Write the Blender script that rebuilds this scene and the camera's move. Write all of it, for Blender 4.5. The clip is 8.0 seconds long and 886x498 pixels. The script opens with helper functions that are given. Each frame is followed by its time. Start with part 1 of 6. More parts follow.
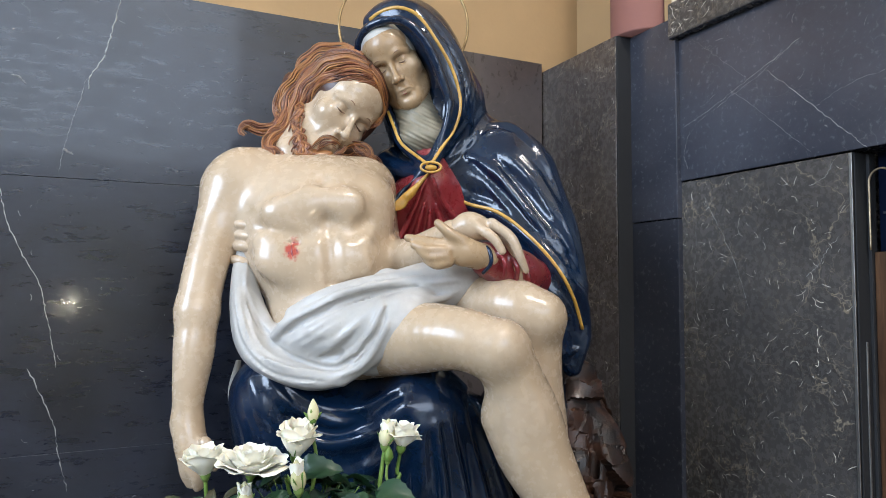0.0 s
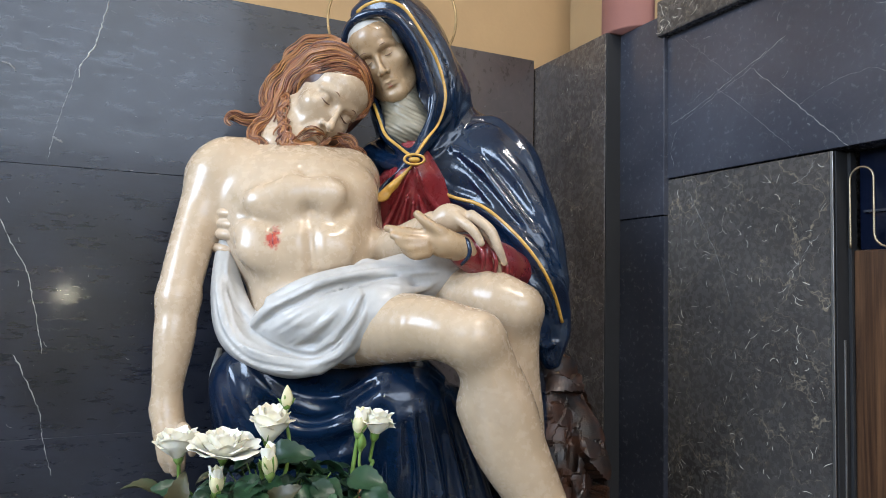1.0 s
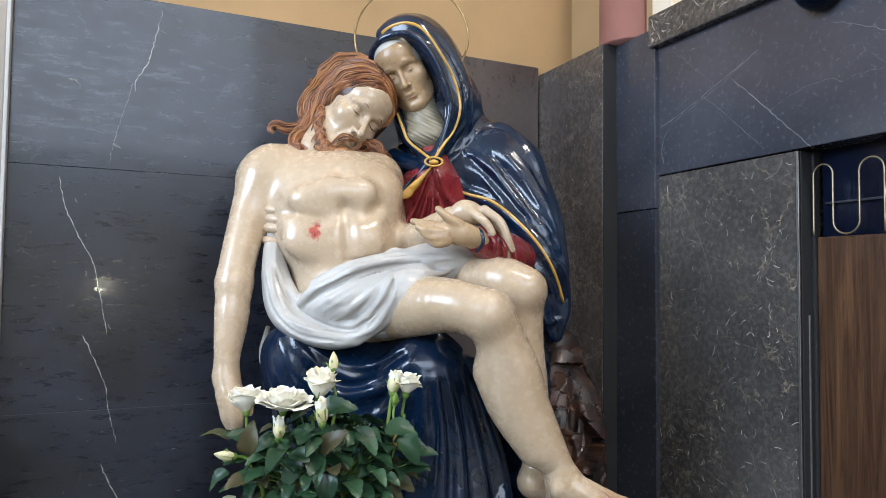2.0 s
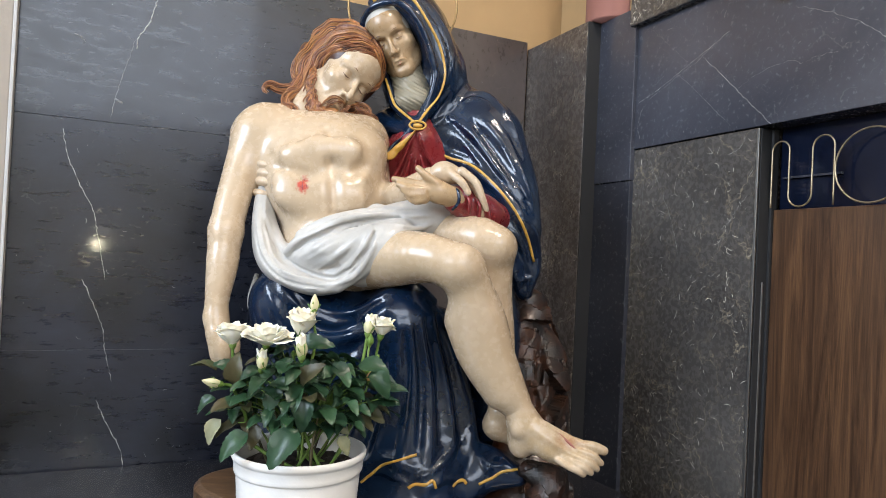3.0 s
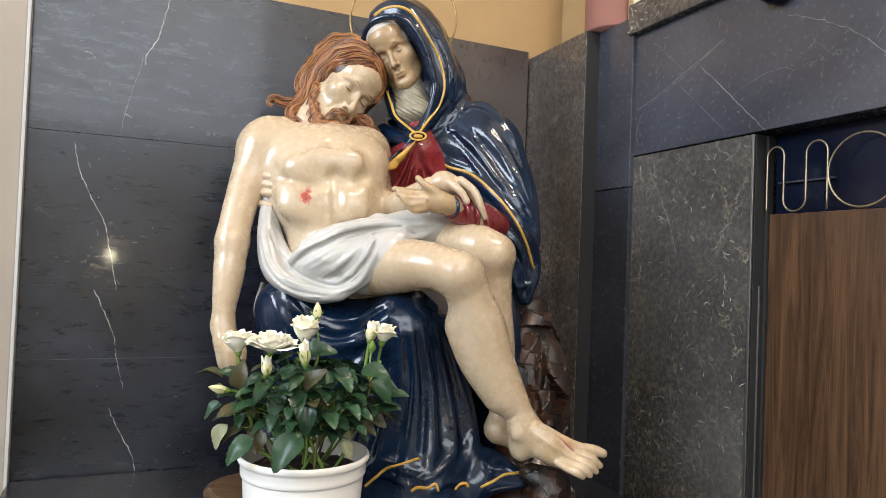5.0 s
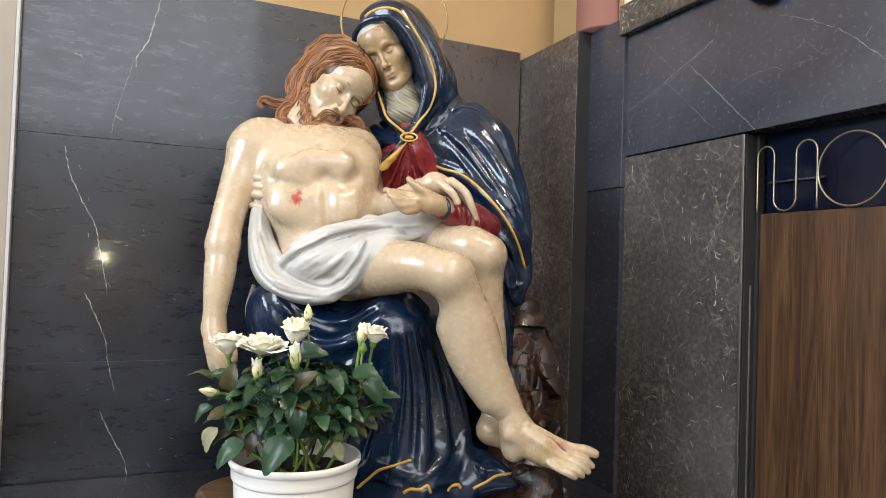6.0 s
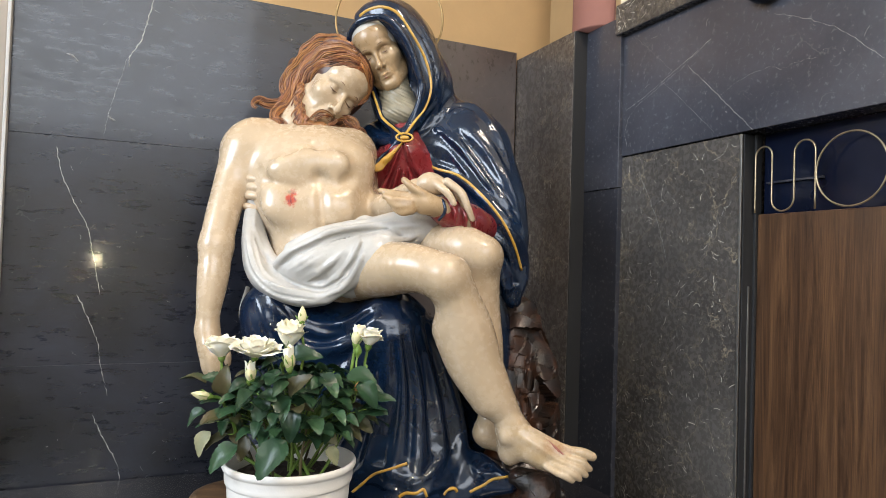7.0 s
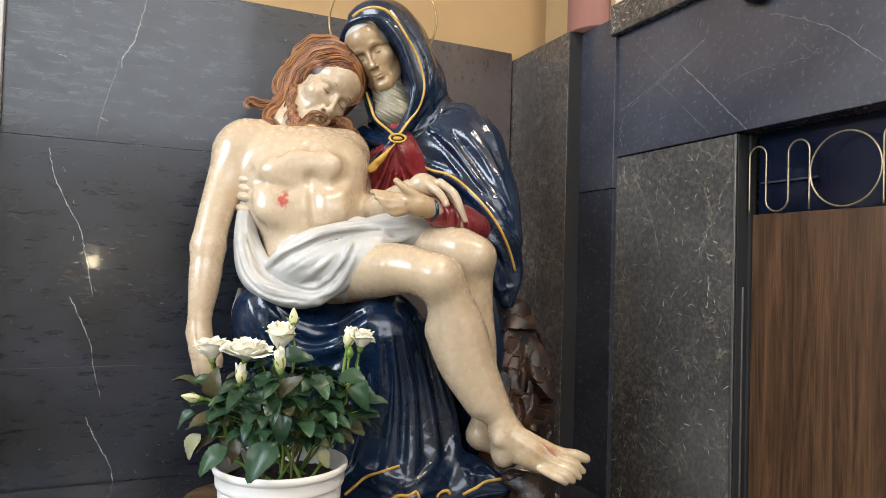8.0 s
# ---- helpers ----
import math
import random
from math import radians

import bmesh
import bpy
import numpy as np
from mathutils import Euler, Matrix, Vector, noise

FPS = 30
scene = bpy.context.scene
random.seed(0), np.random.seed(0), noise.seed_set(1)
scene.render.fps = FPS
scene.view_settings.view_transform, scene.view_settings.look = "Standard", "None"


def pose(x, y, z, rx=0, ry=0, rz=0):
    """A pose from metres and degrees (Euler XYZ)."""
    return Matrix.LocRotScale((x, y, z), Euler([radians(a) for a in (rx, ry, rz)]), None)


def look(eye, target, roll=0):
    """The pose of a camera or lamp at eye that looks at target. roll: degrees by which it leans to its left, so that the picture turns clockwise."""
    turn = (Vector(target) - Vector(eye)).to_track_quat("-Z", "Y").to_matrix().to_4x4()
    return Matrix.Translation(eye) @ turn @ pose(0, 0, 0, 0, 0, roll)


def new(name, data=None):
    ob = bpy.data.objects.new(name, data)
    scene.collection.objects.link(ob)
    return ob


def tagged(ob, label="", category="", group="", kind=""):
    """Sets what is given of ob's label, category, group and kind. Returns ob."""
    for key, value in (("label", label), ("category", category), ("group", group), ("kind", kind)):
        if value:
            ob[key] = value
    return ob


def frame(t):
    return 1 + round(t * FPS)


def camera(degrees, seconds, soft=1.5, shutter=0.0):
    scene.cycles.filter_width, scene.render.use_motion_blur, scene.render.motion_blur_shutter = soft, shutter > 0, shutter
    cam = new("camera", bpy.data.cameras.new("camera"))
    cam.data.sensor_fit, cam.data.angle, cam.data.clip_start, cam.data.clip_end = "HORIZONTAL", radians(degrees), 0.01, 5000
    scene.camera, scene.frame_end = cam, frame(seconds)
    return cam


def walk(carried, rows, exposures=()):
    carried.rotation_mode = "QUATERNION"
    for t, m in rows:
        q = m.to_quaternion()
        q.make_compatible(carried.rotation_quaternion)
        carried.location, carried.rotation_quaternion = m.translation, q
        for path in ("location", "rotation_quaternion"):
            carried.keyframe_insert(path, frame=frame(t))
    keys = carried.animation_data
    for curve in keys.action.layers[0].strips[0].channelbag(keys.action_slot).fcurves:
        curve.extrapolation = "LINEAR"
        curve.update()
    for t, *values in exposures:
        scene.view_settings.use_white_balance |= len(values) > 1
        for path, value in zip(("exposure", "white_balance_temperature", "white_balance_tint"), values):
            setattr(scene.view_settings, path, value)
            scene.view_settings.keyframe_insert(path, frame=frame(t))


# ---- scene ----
cam = camera(66.0, 8.0, soft=0.85)
PATH = [
    (0, (-0.143, 0.221, 1.651), (0.713, 2.025, 1.757), 0.2),
    (0.5, (-0.129, 0.22, 1.647), (0.726, 2.025, 1.754), 0.2),
    (1, (-0.111, 0.198, 1.638), (0.739, 2.006, 1.741), 1.1),
    (2.3, (-0.258, -0.018, 1.599), (0.568, 1.801, 1.682), 0.6),
    (2.5, (-0.278, -0.04, 1.585), (0.591, 1.76, 1.631), 1.1),
    (3, (-0.213, -0.076, 1.569), (0.627, 1.739, 1.596), 2.8),
    (3.5, (-0.186, -0.093, 1.572), (0.615, 1.739, 1.605), 2.0),
    (4, (-0.199, -0.101, 1.569), (0.601, 1.731, 1.61), 2.0),
    (4.5, (-0.208, -0.11, 1.572), (0.598, 1.72, 1.615), 2.2),
    (6, (-0.196, -0.118, 1.572), (0.625, 1.706, 1.621), 1.9),
    (6.5, (-0.194, -0.113, 1.573), (0.634, 1.707, 1.623), 1.8),
    (7, (-0.189, -0.106, 1.573), (0.641, 1.713, 1.625), 1.8),
    (7.5, (-0.182, -0.105, 1.575), (0.651, 1.713, 1.628), 1.8),
    (8, (-0.173, -0.106, 1.573), (0.658, 1.713, 1.629), 1.7),
]
EXPOSURE = [(0, -0.03, 6150, 13), (1, -0.01, 6150, 13), (2.5, 0.1, 6250, 13), (3, 0.16, 6650, 14), (4.5, 0.17, 7050, 14), (8, 0.17, 7050, 14)]
walk(cam, [(t, look(eye, target, roll)) for t, eye, target, roll in PATH], EXPOSURE)

# ---- world, daylight and exposure ----
world = bpy.data.worlds.new("sky")
scene.world = world
world.use_nodes = True
sky = world.node_tree.nodes.new("ShaderNodeTexSky")
sky.sky_type, sky.sun_disc = "NISHITA", False
sky.sun_elevation, sky.sun_rotation = radians(40), radians(200)
world.node_tree.links.new(sky.outputs[0], world.node_tree.nodes["Background"].inputs[0])
world.node_tree.nodes["Background"].inputs[1].default_value = 0.1


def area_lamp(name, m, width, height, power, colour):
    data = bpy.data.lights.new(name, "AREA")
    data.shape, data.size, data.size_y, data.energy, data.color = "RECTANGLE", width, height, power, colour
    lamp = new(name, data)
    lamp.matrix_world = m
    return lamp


# daylight in the openings of the rear and side walls
area_lamp("rear_window_daylight", look((-0.9, -4.15, 3.9), (-0.9, 0, 3.5)), 3.8, 2.0, 115, (0.76, 0.88, 1.0))
area_lamp("side_window_daylight", look((-4.15, 0.0, 3.6), (0, 0, 3.2)), 2.4, 2.2, 270, (0.68, 0.83, 1.0))
# overhead fill, added and unseen; small torch whose glint stands in the polished slab
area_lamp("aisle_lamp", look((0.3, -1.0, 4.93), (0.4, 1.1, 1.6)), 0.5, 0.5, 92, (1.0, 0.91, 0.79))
torch = bpy.data.lights.new("torch", "POINT")
torch.energy, torch.shadow_soft_size, torch.color = 4.6, 0.012, (1.0, 0.9, 0.62)
new("torch", torch).location = (-0.36, -0.2, 1.555)

# ---- materials ----
def nodes_of(name):
    m = bpy.data.materials.new(name)
    m.use_nodes = True
    t = m.node_tree
    return m, t, t.nodes["Principled BSDF"]


def add_node(t, kind, **values):
    n = t.nodes.new(kind)
    for key, v in values.items():
        n.inputs[key.replace("_", " ")].default_value = v
    return n


def ramp(t, source, *stops):
    n = t.nodes.new("ShaderNodeValToRGB")
    e = n.color_ramp.elements
    while len(e) < len(stops):
        e.new(0.5)
    for k, (p, c) in zip(e, stops):
        k.position = p
        k.color = (*c, 1) if len(c) == 3 else c
    t.links.new(source, n.inputs[0])
    return n.outputs[0]


def blend(t, factor, a, b, mode="MIX"):
    n = t.nodes.new("ShaderNodeMix")
    n.data_type, n.blend_type = "RGBA", mode
    for k, v in ((0, factor), (6, a), (7, b)):
        if hasattr(v, "links") or hasattr(v, "is_linked"):
            t.links.new(v, n.inputs[k])
        else:
            n.inputs[k].default_value = v if k == 0 else (*v, 1)
    return n.outputs[2]


def arith(t, op, a, b=0.0):
    n = t.nodes.new("ShaderNodeMath")
    n.operation = op
    for k, v in ((0, a), (1, b)):
        if hasattr(v, "is_linked"):
            t.links.new(v, n.inputs[k])
        else:
            n.inputs[k].default_value = v
    return n.outputs[0]


def coords(t, scale=(1, 1, 1), turn=(0, 0, 0)):
    c = t.nodes.new("ShaderNodeTexCoord")
    m = add_node(t, "ShaderNodeMapping")
    m.inputs["Scale"].default_value = scale
    m.inputs["Rotation"].default_value = turn
    t.links.new(c.outputs["Object"], m.inputs[0])
    return m.outputs[0]


def tex_noise(t, vec, scale, detail=6.0, rough=0.55, distort=0.0):
    n = add_node(t, "ShaderNodeTexNoise", Scale=scale, Detail=detail, Roughness=rough, Distortion=distort)
    t.links.new(vec, n.inputs["Vector"])
    return n.outputs["Fac"]


def bumped(t, b, height, strength, distance=0.002):
    n = add_node(t, "ShaderNodeBump", Strength=strength, Distance=distance)
    t.links.new(height, n.inputs["Height"])
    t.links.new(n.outputs[0], b.inputs["Normal"])


def marble(name, dark, light, vein, vein_scale, vein_width, vein_amount, rough=(0.16, 0.32), seed=0.0, grain=(3, 3, 3), coat=0.2, scuff=0.4, gloss=0.1):
    """Polished dark stone: clouded ground, thin broken veins and fine scratches."""
    m, t, b = nodes_of(name)
    v = coords(t)
    shift = add_node(t, "ShaderNodeVectorMath")
    shift.inputs[1].default_value = (seed, seed * 1.7, seed * 0.6)
    t.links.new(v, shift.inputs[0])
    v = shift.outputs[0]
    cloud = tex_noise(t, v, 2.6, 8, 0.62, 0.6)
    colour = ramp(t, cloud, (0.3, dark), (0.72, light))
    warp = add_node(t, "ShaderNodeTexNoise", Scale=5.0, Detail=5.0, Roughness=0.6)
    t.links.new(v, warp.inputs["Vector"])
    bent = blend(t, 0.16, v, warp.outputs["Color"], "LINEAR_LIGHT")
    for k, (s, w, amount) in enumerate(((vein_scale, vein_width, vein_amount), (vein_scale * 2.7, vein_width * 0.9, vein_amount * 0.8))):
        cell = add_node(t, "ShaderNodeTexVoronoi", Scale=s)
        cell.feature = "DISTANCE_TO_EDGE"
        t.links.new(bent, cell.inputs["Vector"])
        line = ramp(t, cell.outputs["Distance"], (0.0, (1, 1, 1)), (w * (1 if k == 0 else 1.6), (0, 0, 0)))
        broken = ramp(t, tex_noise(t, v, 4.0 + 9 * k, 5, 0.65), (0.6 - 0.18 * amount, (0, 0, 0)), (0.7, (1, 1, 1)))
        mask = arith(t, "MULTIPLY", arith(t, "MULTIPLY", line, broken), min(1.0, amount))
        colour = blend(t, mask, colour, vein)
    stretch = coords(t, grain)
    fine = tex_noise(t, stretch, 26, 6, 0.7)
    colour = blend(t, scuff, colour, ramp(t, fine, (0.25, (0.4, 0.4, 0.4)), (0.8, (1.0, 1.0, 1.0))), "MULTIPLY")
    chips = ramp(t, tex_noise(t, v, 90, 4, 0.75), (0.7, (0, 0, 0)), (0.76, (1, 1, 1)))
    colour = blend(t, arith(t, "MULTIPLY", chips, 0.5), colour, vein)
    t.links.new(colour, b.inputs["Base Color"])
    t.links.new(ramp(t, fine, (0.3, (rough[0],) * 3), (0.75, (rough[1],) * 3)), b.inputs["Roughness"])
    bumped(t, b, fine, 0.09)
    b.inputs["Coat Weight"].default_value = coat
    smudge = tex_noise(t, coords(t, (0.8, 0.8, 1.5)), 11, 9, 0.74, 0.5)
    t.links.new(ramp(t, smudge, (0.25, (gloss * 0.35,) * 3), (0.78, (gloss * 2.2,) * 3)), b.inputs["Coat Roughness"])
    return m


def plaster(name, colour, spread=0.12):
    m, t, b = nodes_of(name)
    v = coords(t)
    dark = tuple(c * (1 - spread) for c in colour)
    light = tuple(min(1, c * (1 + spread)) for c in colour)
    base = ramp(t, tex_noise(t, v, 3.0, 8, 0.6), (0.3, dark), (0.7, light))
    t.links.new(base, b.inputs["Base Color"])
    b.inputs["Roughness"].default_value = 0.75
    bumped(t, b, tex_noise(t, v, 70, 5), 0.25)
    return m


def glazed(name, low, high, rough=0.25, coat=0.4, scale=9.0, bump=0.12, chips=None, spread=(0.3, 0.7)):
    """Painted and varnished plaster of the statue: brush streaks, dust and rubbed spots."""
    m, t, b = nodes_of(name)
    v = coords(t)
    tone = tex_noise(t, v, scale, 8, 0.62, 0.4)
    colour = ramp(t, tone, (spread[0], low), (spread[1], high))
    if chips:
        spots = ramp(t, tex_noise(t, v, 42, 6, 0.7), (0.66, (0, 0, 0)), (0.74, (1, 1, 1)))
        colour = blend(t, arith(t, "MULTIPLY", spots, 0.55), colour, chips)
    mottle = tex_noise(t, v, scale * 5, 7, 0.68)
    colour = blend(t, 0.4, colour, ramp(t, mottle, (0.3, (0.72, 0.7, 0.66)), (0.68, (1.0, 1.0, 1.0))), "MULTIPLY")
    t.links.new(colour, b.inputs["Base Color"])
    fine = tex_noise(t, v, 60, 6, 0.65)
    t.links.new(ramp(t, fine, (0.3, (rough * 0.75,) * 3), (0.75, (rough * 1.5,) * 3)), b.inputs["Roughness"])
    b.inputs["Coat Weight"].default_value = coat
    b.inputs["Coat Roughness"].default_value = 0.12
    relief = arith(t, "ADD", tex_noise(t, v, 26, 4, 0.5), arith(t, "MULTIPLY", tex_noise(t, v, 130, 5, 0.65), 0.35))
    bumped(t, b, relief, bump)
    return m, t, b, colour


def spot_mask(t, centre, size, soft=0.35, grain=60.0):
    """A ragged patch round a place on the object: 1 inside, 0 outside."""
    c = t.nodes.new("ShaderNodeTexCoord")
    m = add_node(t, "ShaderNodeMapping")
    m.vector_type = "TEXTURE"
    m.inputs["Location"].default_value = centre
    m.inputs["Scale"].default_value = size
    t.links.new(c.outputs["Object"], m.inputs[0])
    length = add_node(t, "ShaderNodeVectorMath")
    length.operation = "LENGTH"
    t.links.new(m.outputs[0], length.inputs[0])
    n = tex_noise(t, c.outputs["Object"], grain, 5, 0.7)
    d = arith(t, "ADD", length.outputs["Value"], arith(t, "MULTIPLY", arith(t, "SUBTRACT", n, 0.5), 2.4))
    return ramp(t, d, (1.0 - soft, (1, 1, 1)), (1.0, (0, 0, 0)))


def metal(name, colour, rough, wear=0.2):
    m, t, b = nodes_of(name)
    v = coords(t)
    n = tex_noise(t, v, 45, 5, 0.6)
    t.links.new(ramp(t, n, (0.3, tuple(c * (1 - wear) for c in colour)), (0.7, colour)), b.inputs["Base Color"])
    b.inputs["Metallic"].default_value = 1.0
    t.links.new(ramp(t, n, (0.3, (rough * 1.5,) * 3), (0.7, (rough,) * 3)), b.inputs["Roughness"])
    return m


def timber(name, dark, mid, light, grain=(26, 26, 0.9), rough=0.42):
    m, t, b = nodes_of(name)
    v = coords(t, grain)
    long = tex_noise(t, v, 1.1, 9, 0.72, 1.3)
    colour = ramp(t, long, (0.32, dark), (0.5, mid), (0.66, light))
    pores = tex_noise(t, coords(t, (grain[0] * 9, grain[1] * 9, grain[2] * 4)), 1.0, 4, 0.6)
    colour = blend(t, 0.5, colour, ramp(t, pores, (0.35, (0.5, 0.45, 0.4)), (0.6, (1, 1, 1))), "MULTIPLY")
    t.links.new(colour, b.inputs["Base Color"])
    b.inputs["Roughness"].default_value = rough
    bumped(t, b, pores, 0.12, 0.001)
    return m


BACK_STONE = marble("blue_black_slab", (0.0028, 0.0036, 0.006), (0.025, 0.03, 0.05), (0.2, 0.2, 0.19), 2.2, 0.006, 0.3, (0.2, 0.5), 3.1, (0.6, 2, 2.6), 0.3, 0.7, 0.07)
SIDE_STONE = marble("umber_reflection_slab", (0.06, 0.046, 0.042), (0.11, 0.088, 0.08), (0.3, 0.24, 0.17), 4.0, 0.008, 0.7, (0.24, 0.4), 4.4, (2, 2, 1.2), 0.17, 0.5)
MID_STONE = marble("slate_slab", (0.026, 0.029, 0.04), (0.055, 0.059, 0.075), (0.25, 0.25, 0.24), 2.4, 0.008, 0.4, (0.18, 0.32), 9.1)
DARK_STONE = marble("plain_dark_slab", (0.014, 0.014, 0.018), (0.03, 0.03, 0.036), (0.2, 0.2, 0.19), 2.6, 0.008, 0.35, (0.16, 0.3), 5.3)
LINTEL_STONE = marble("grey_lintel_slab", (0.034, 0.037, 0.05), (0.084, 0.088, 0.109), (0.3, 0.3, 0.29), 3.4, 0.006, 0.5, (0.18, 0.32), 8.2)
VEINED_STONE = marble("white_veined_slab", (0.044, 0.04, 0.038), (0.104, 0.096, 0.089), (0.42, 0.35, 0.25), 6.0, 0.012, 1.2, (0.2, 0.36), 1.4)
PIER_STONE = marble("brown_veined_slab", (0.05, 0.04, 0.036), (0.12, 0.1, 0.088), (0.46, 0.39, 0.3), 6.5, 0.013, 1.4, (0.2, 0.36), 6.6)
VEIN = plaster("calcite_vein", (0.36, 0.36, 0.34), 0.6)
FAINT_VEIN = plaster("faint_vein", (0.22, 0.22, 0.22), 0.4)
FLECK = plaster("pale_shell_fleck", (0.55, 0.52, 0.46), 0.5)
OCHRE = plaster("ochre_wall_paint", (0.4, 0.255, 0.118), 0.1)
CREAM = plaster("cream_wall_paint", (0.72, 0.62, 0.48), 0.05)
BEIGE = plaster("beige_pillar_paint", (0.34, 0.295, 0.25), 0.06)
WHITE_EDGE = plaster("white_edge_paint", (0.5, 0.5, 0.5), 0.04)
ROSE_PAINT = plaster("dusty_rose_column_paint", (0.22, 0.09, 0.07), 0.1)
ROOM = plaster("pale_room_paint", (0.62, 0.58, 0.5), 0.06)
FLOOR_STONE = marble("floor_stone", (0.07, 0.06, 0.05), (0.13, 0.11, 0.09), (0.45, 0.42, 0.38), 2.0, 0.01, 0.4, (0.3, 0.45), 2.2)
WOOD = timber("walnut_door", (0.026, 0.012, 0.007), (0.082, 0.041, 0.021), (0.145, 0.074, 0.035), (30, 30, 1.7), 0.34)
PLINTH_WOOD = timber("varnished_plinth", (0.05, 0.028, 0.016), (0.13, 0.075, 0.04), (0.24, 0.15, 0.085), (3, 20, 20), 0.3)
BRASS = metal("aged_brass", (0.5, 0.4, 0.26), 0.36, 0.4)
BRONZE = metal("dark_bronze", (0.34, 0.24, 0.12), 0.4, 0.3)
STEEL = metal("worn_steel_trim", (0.4, 0.39, 0.37), 0.35, 0.3)
BLACK_TRIM_AND_SHADE = plaster("black_trim_and_shade", (0.012, 0.012, 0.013), 0.3)
SMOKED, _t, _b = nodes_of("smoked_glass_backing")
_t.links.new(ramp(_t, tex_noise(_t, coords(_t), 3, 4), (0.3, (0.003, 0.005, 0.013)), (0.7, (0.006, 0.01, 0.028))), _b.inputs["Base Color"])
_b.inputs["Roughness"].default_value = 0.1
_b.inputs["Specular IOR Level"].default_value = 0.25

# ---- building helpers ----
def mesh_object(name, verts, faces, material, smooth=False):
    me = bpy.data.meshes.new(name)
    me.from_pydata([tuple(v) for v in verts], [], [tuple(f) for f in faces])
    for m in material if isinstance(material, (list, tuple)) else [material]:
        me.materials.append(m)
    if smooth:
        me.polygons.foreach_set("use_smooth", [True] * len(me.polygons))
    me.update()
    return new(name, me)


def part(name, bm, material, parent=None, label="", smooth=False):
    """Links a bmesh as one mesh object, under a thing or a part where one is given."""
    me = bpy.data.meshes.new(name)
    bm.to_mesh(me)
    bm.free()
    me.materials.append(material)
    if smooth:
        me.polygons.foreach_set("use_smooth", [True] * len(me.polygons))
    ob = new(name, me)
    if parent:
        ob.parent = parent
    return tagged(ob, label)


def box(lo, hi, bevel=0.002):
    bm = bmesh.new()
    bmesh.ops.create_cube(bm, size=1)
    size = [max(1e-4, b - a) for a, b in zip(lo, hi)]
    for v in bm.verts:
        for k in range(3):
            v.co[k] = (lo[k] + hi[k]) / 2 + v.co[k] * size[k]
    if bevel:
        bmesh.ops.bevel(bm, geom=bm.edges[:], offset=min(bevel, min(size) * 0.3), segments=2, affect="EDGES", profile=0.6)
    return bm


def structure(name, bm, material, label, parent=None):
    ob = part(name, bm, material, parent)
    return tagged(ob, label, kind="structure") if not parent else tagged(ob, label)


def spline(points, n):
    """Catmull-Rom through points of any dimension, n steps a span."""
    p = np.array(points, float)
    p = np.vstack([2 * p[0] - p[1], p, 2 * p[-1] - p[-2]])
    out = []
    for i in range(1, len(p) - 2):
        for s in np.linspace(0, 1, n, endpoint=False):
            a, b, c, d = p[i - 1:i + 3]
            out.append(0.5 * (2 * b + (c - a) * s + (2 * a - 5 * b + 4 * c - d) * s * s + (3 * b - a - 3 * c + d) * s ** 3))
    out.append(p[-2])
    return np.array(out)


def tube_data(path, radii, sides=8, flat=1.0, closed=False):
    """Vertices and faces of a tube along path, with a radius at each point."""
    path = np.array(path, float)
    n = len(path)
    radii = np.broadcast_to(np.array(radii, float), (n,))
    ahead = np.roll(path, -1, 0) - np.roll(path, 1, 0)
    if not closed:
        ahead[0], ahead[-1] = path[1] - path[0], path[-1] - path[-2]
    ahead /= np.linalg.norm(ahead, axis=1)[:, None] + 1e-9
    side = np.cross(ahead[0], (0.13, 0.97, 0.21))
    verts, faces = [], []
    for i in range(n):
        side = side - ahead[i] * (side @ ahead[i])
        side /= np.linalg.norm(side) + 1e-9
        up = np.cross(side, ahead[i])
        for k in range(sides):
            a = 2 * math.pi * k / sides
            verts.append(path[i] + radii[i] * (math.cos(a) * side + flat * math.sin(a) * up))
    for i in range(n if closed else n - 1):
        for k in range(sides):
            a, b = i * sides + k, i * sides + (k + 1) % sides
            c, d = ((i + 1) % n) * sides + (k + 1) % sides, ((i + 1) % n) * sides + k
            faces.append((a, b, c, d))
    if not closed:
        faces.append(tuple(range(sides))[::-1])
        faces.append(tuple(range((n - 1) * sides, n * sides)))
    return verts, faces


def tube_part(name, path, radii, material, parent=None, label="", sides=8, flat=1.0, closed=False):
    ob = mesh_object(name, *tube_data(path, radii, sides, flat, closed), material, True)
    if parent:
        ob.parent = parent
    return tagged(ob, label)


# ---- the niche: slabs, pier, doorway, plaster above ----
structure("wall_back", box((-1.25, 1.96, 0), (1.3, 2.2, 5.0), 0), OCHRE, "ochre painted plaster wall above dark slabs")
back = structure("wainscot_back", box((-0.488, 1.945, 0), (1.0, 1.962, 2.322)), DARK_STONE, "polished blue-black stone facing with pale cracks")
# joint added behind the statue; right of it a brown reflection is painted in
SEAM = 0.6
for lo, hi in (((-0.488, 0.0), (1.0, 0.62)), ((-0.488, 0.621), (1.0, 1.2835)), ((-0.488, 1.2841), (1.0, 1.8845)), ((-0.488, 1.8855), (1.0, 2.335))):
    part("slab", box((lo[0], 1.935, lo[1]), (SEAM, 1.959, hi[1]), 0.0005), BACK_STONE, back)
    part("slab", box((SEAM + 0.001, 1.935, lo[1]), (hi[0], 1.959, min(hi[1], 2.323)), 0.0005), SIDE_STONE, back, "dark stone slab with painted-in brown reflection and fine brown veins")


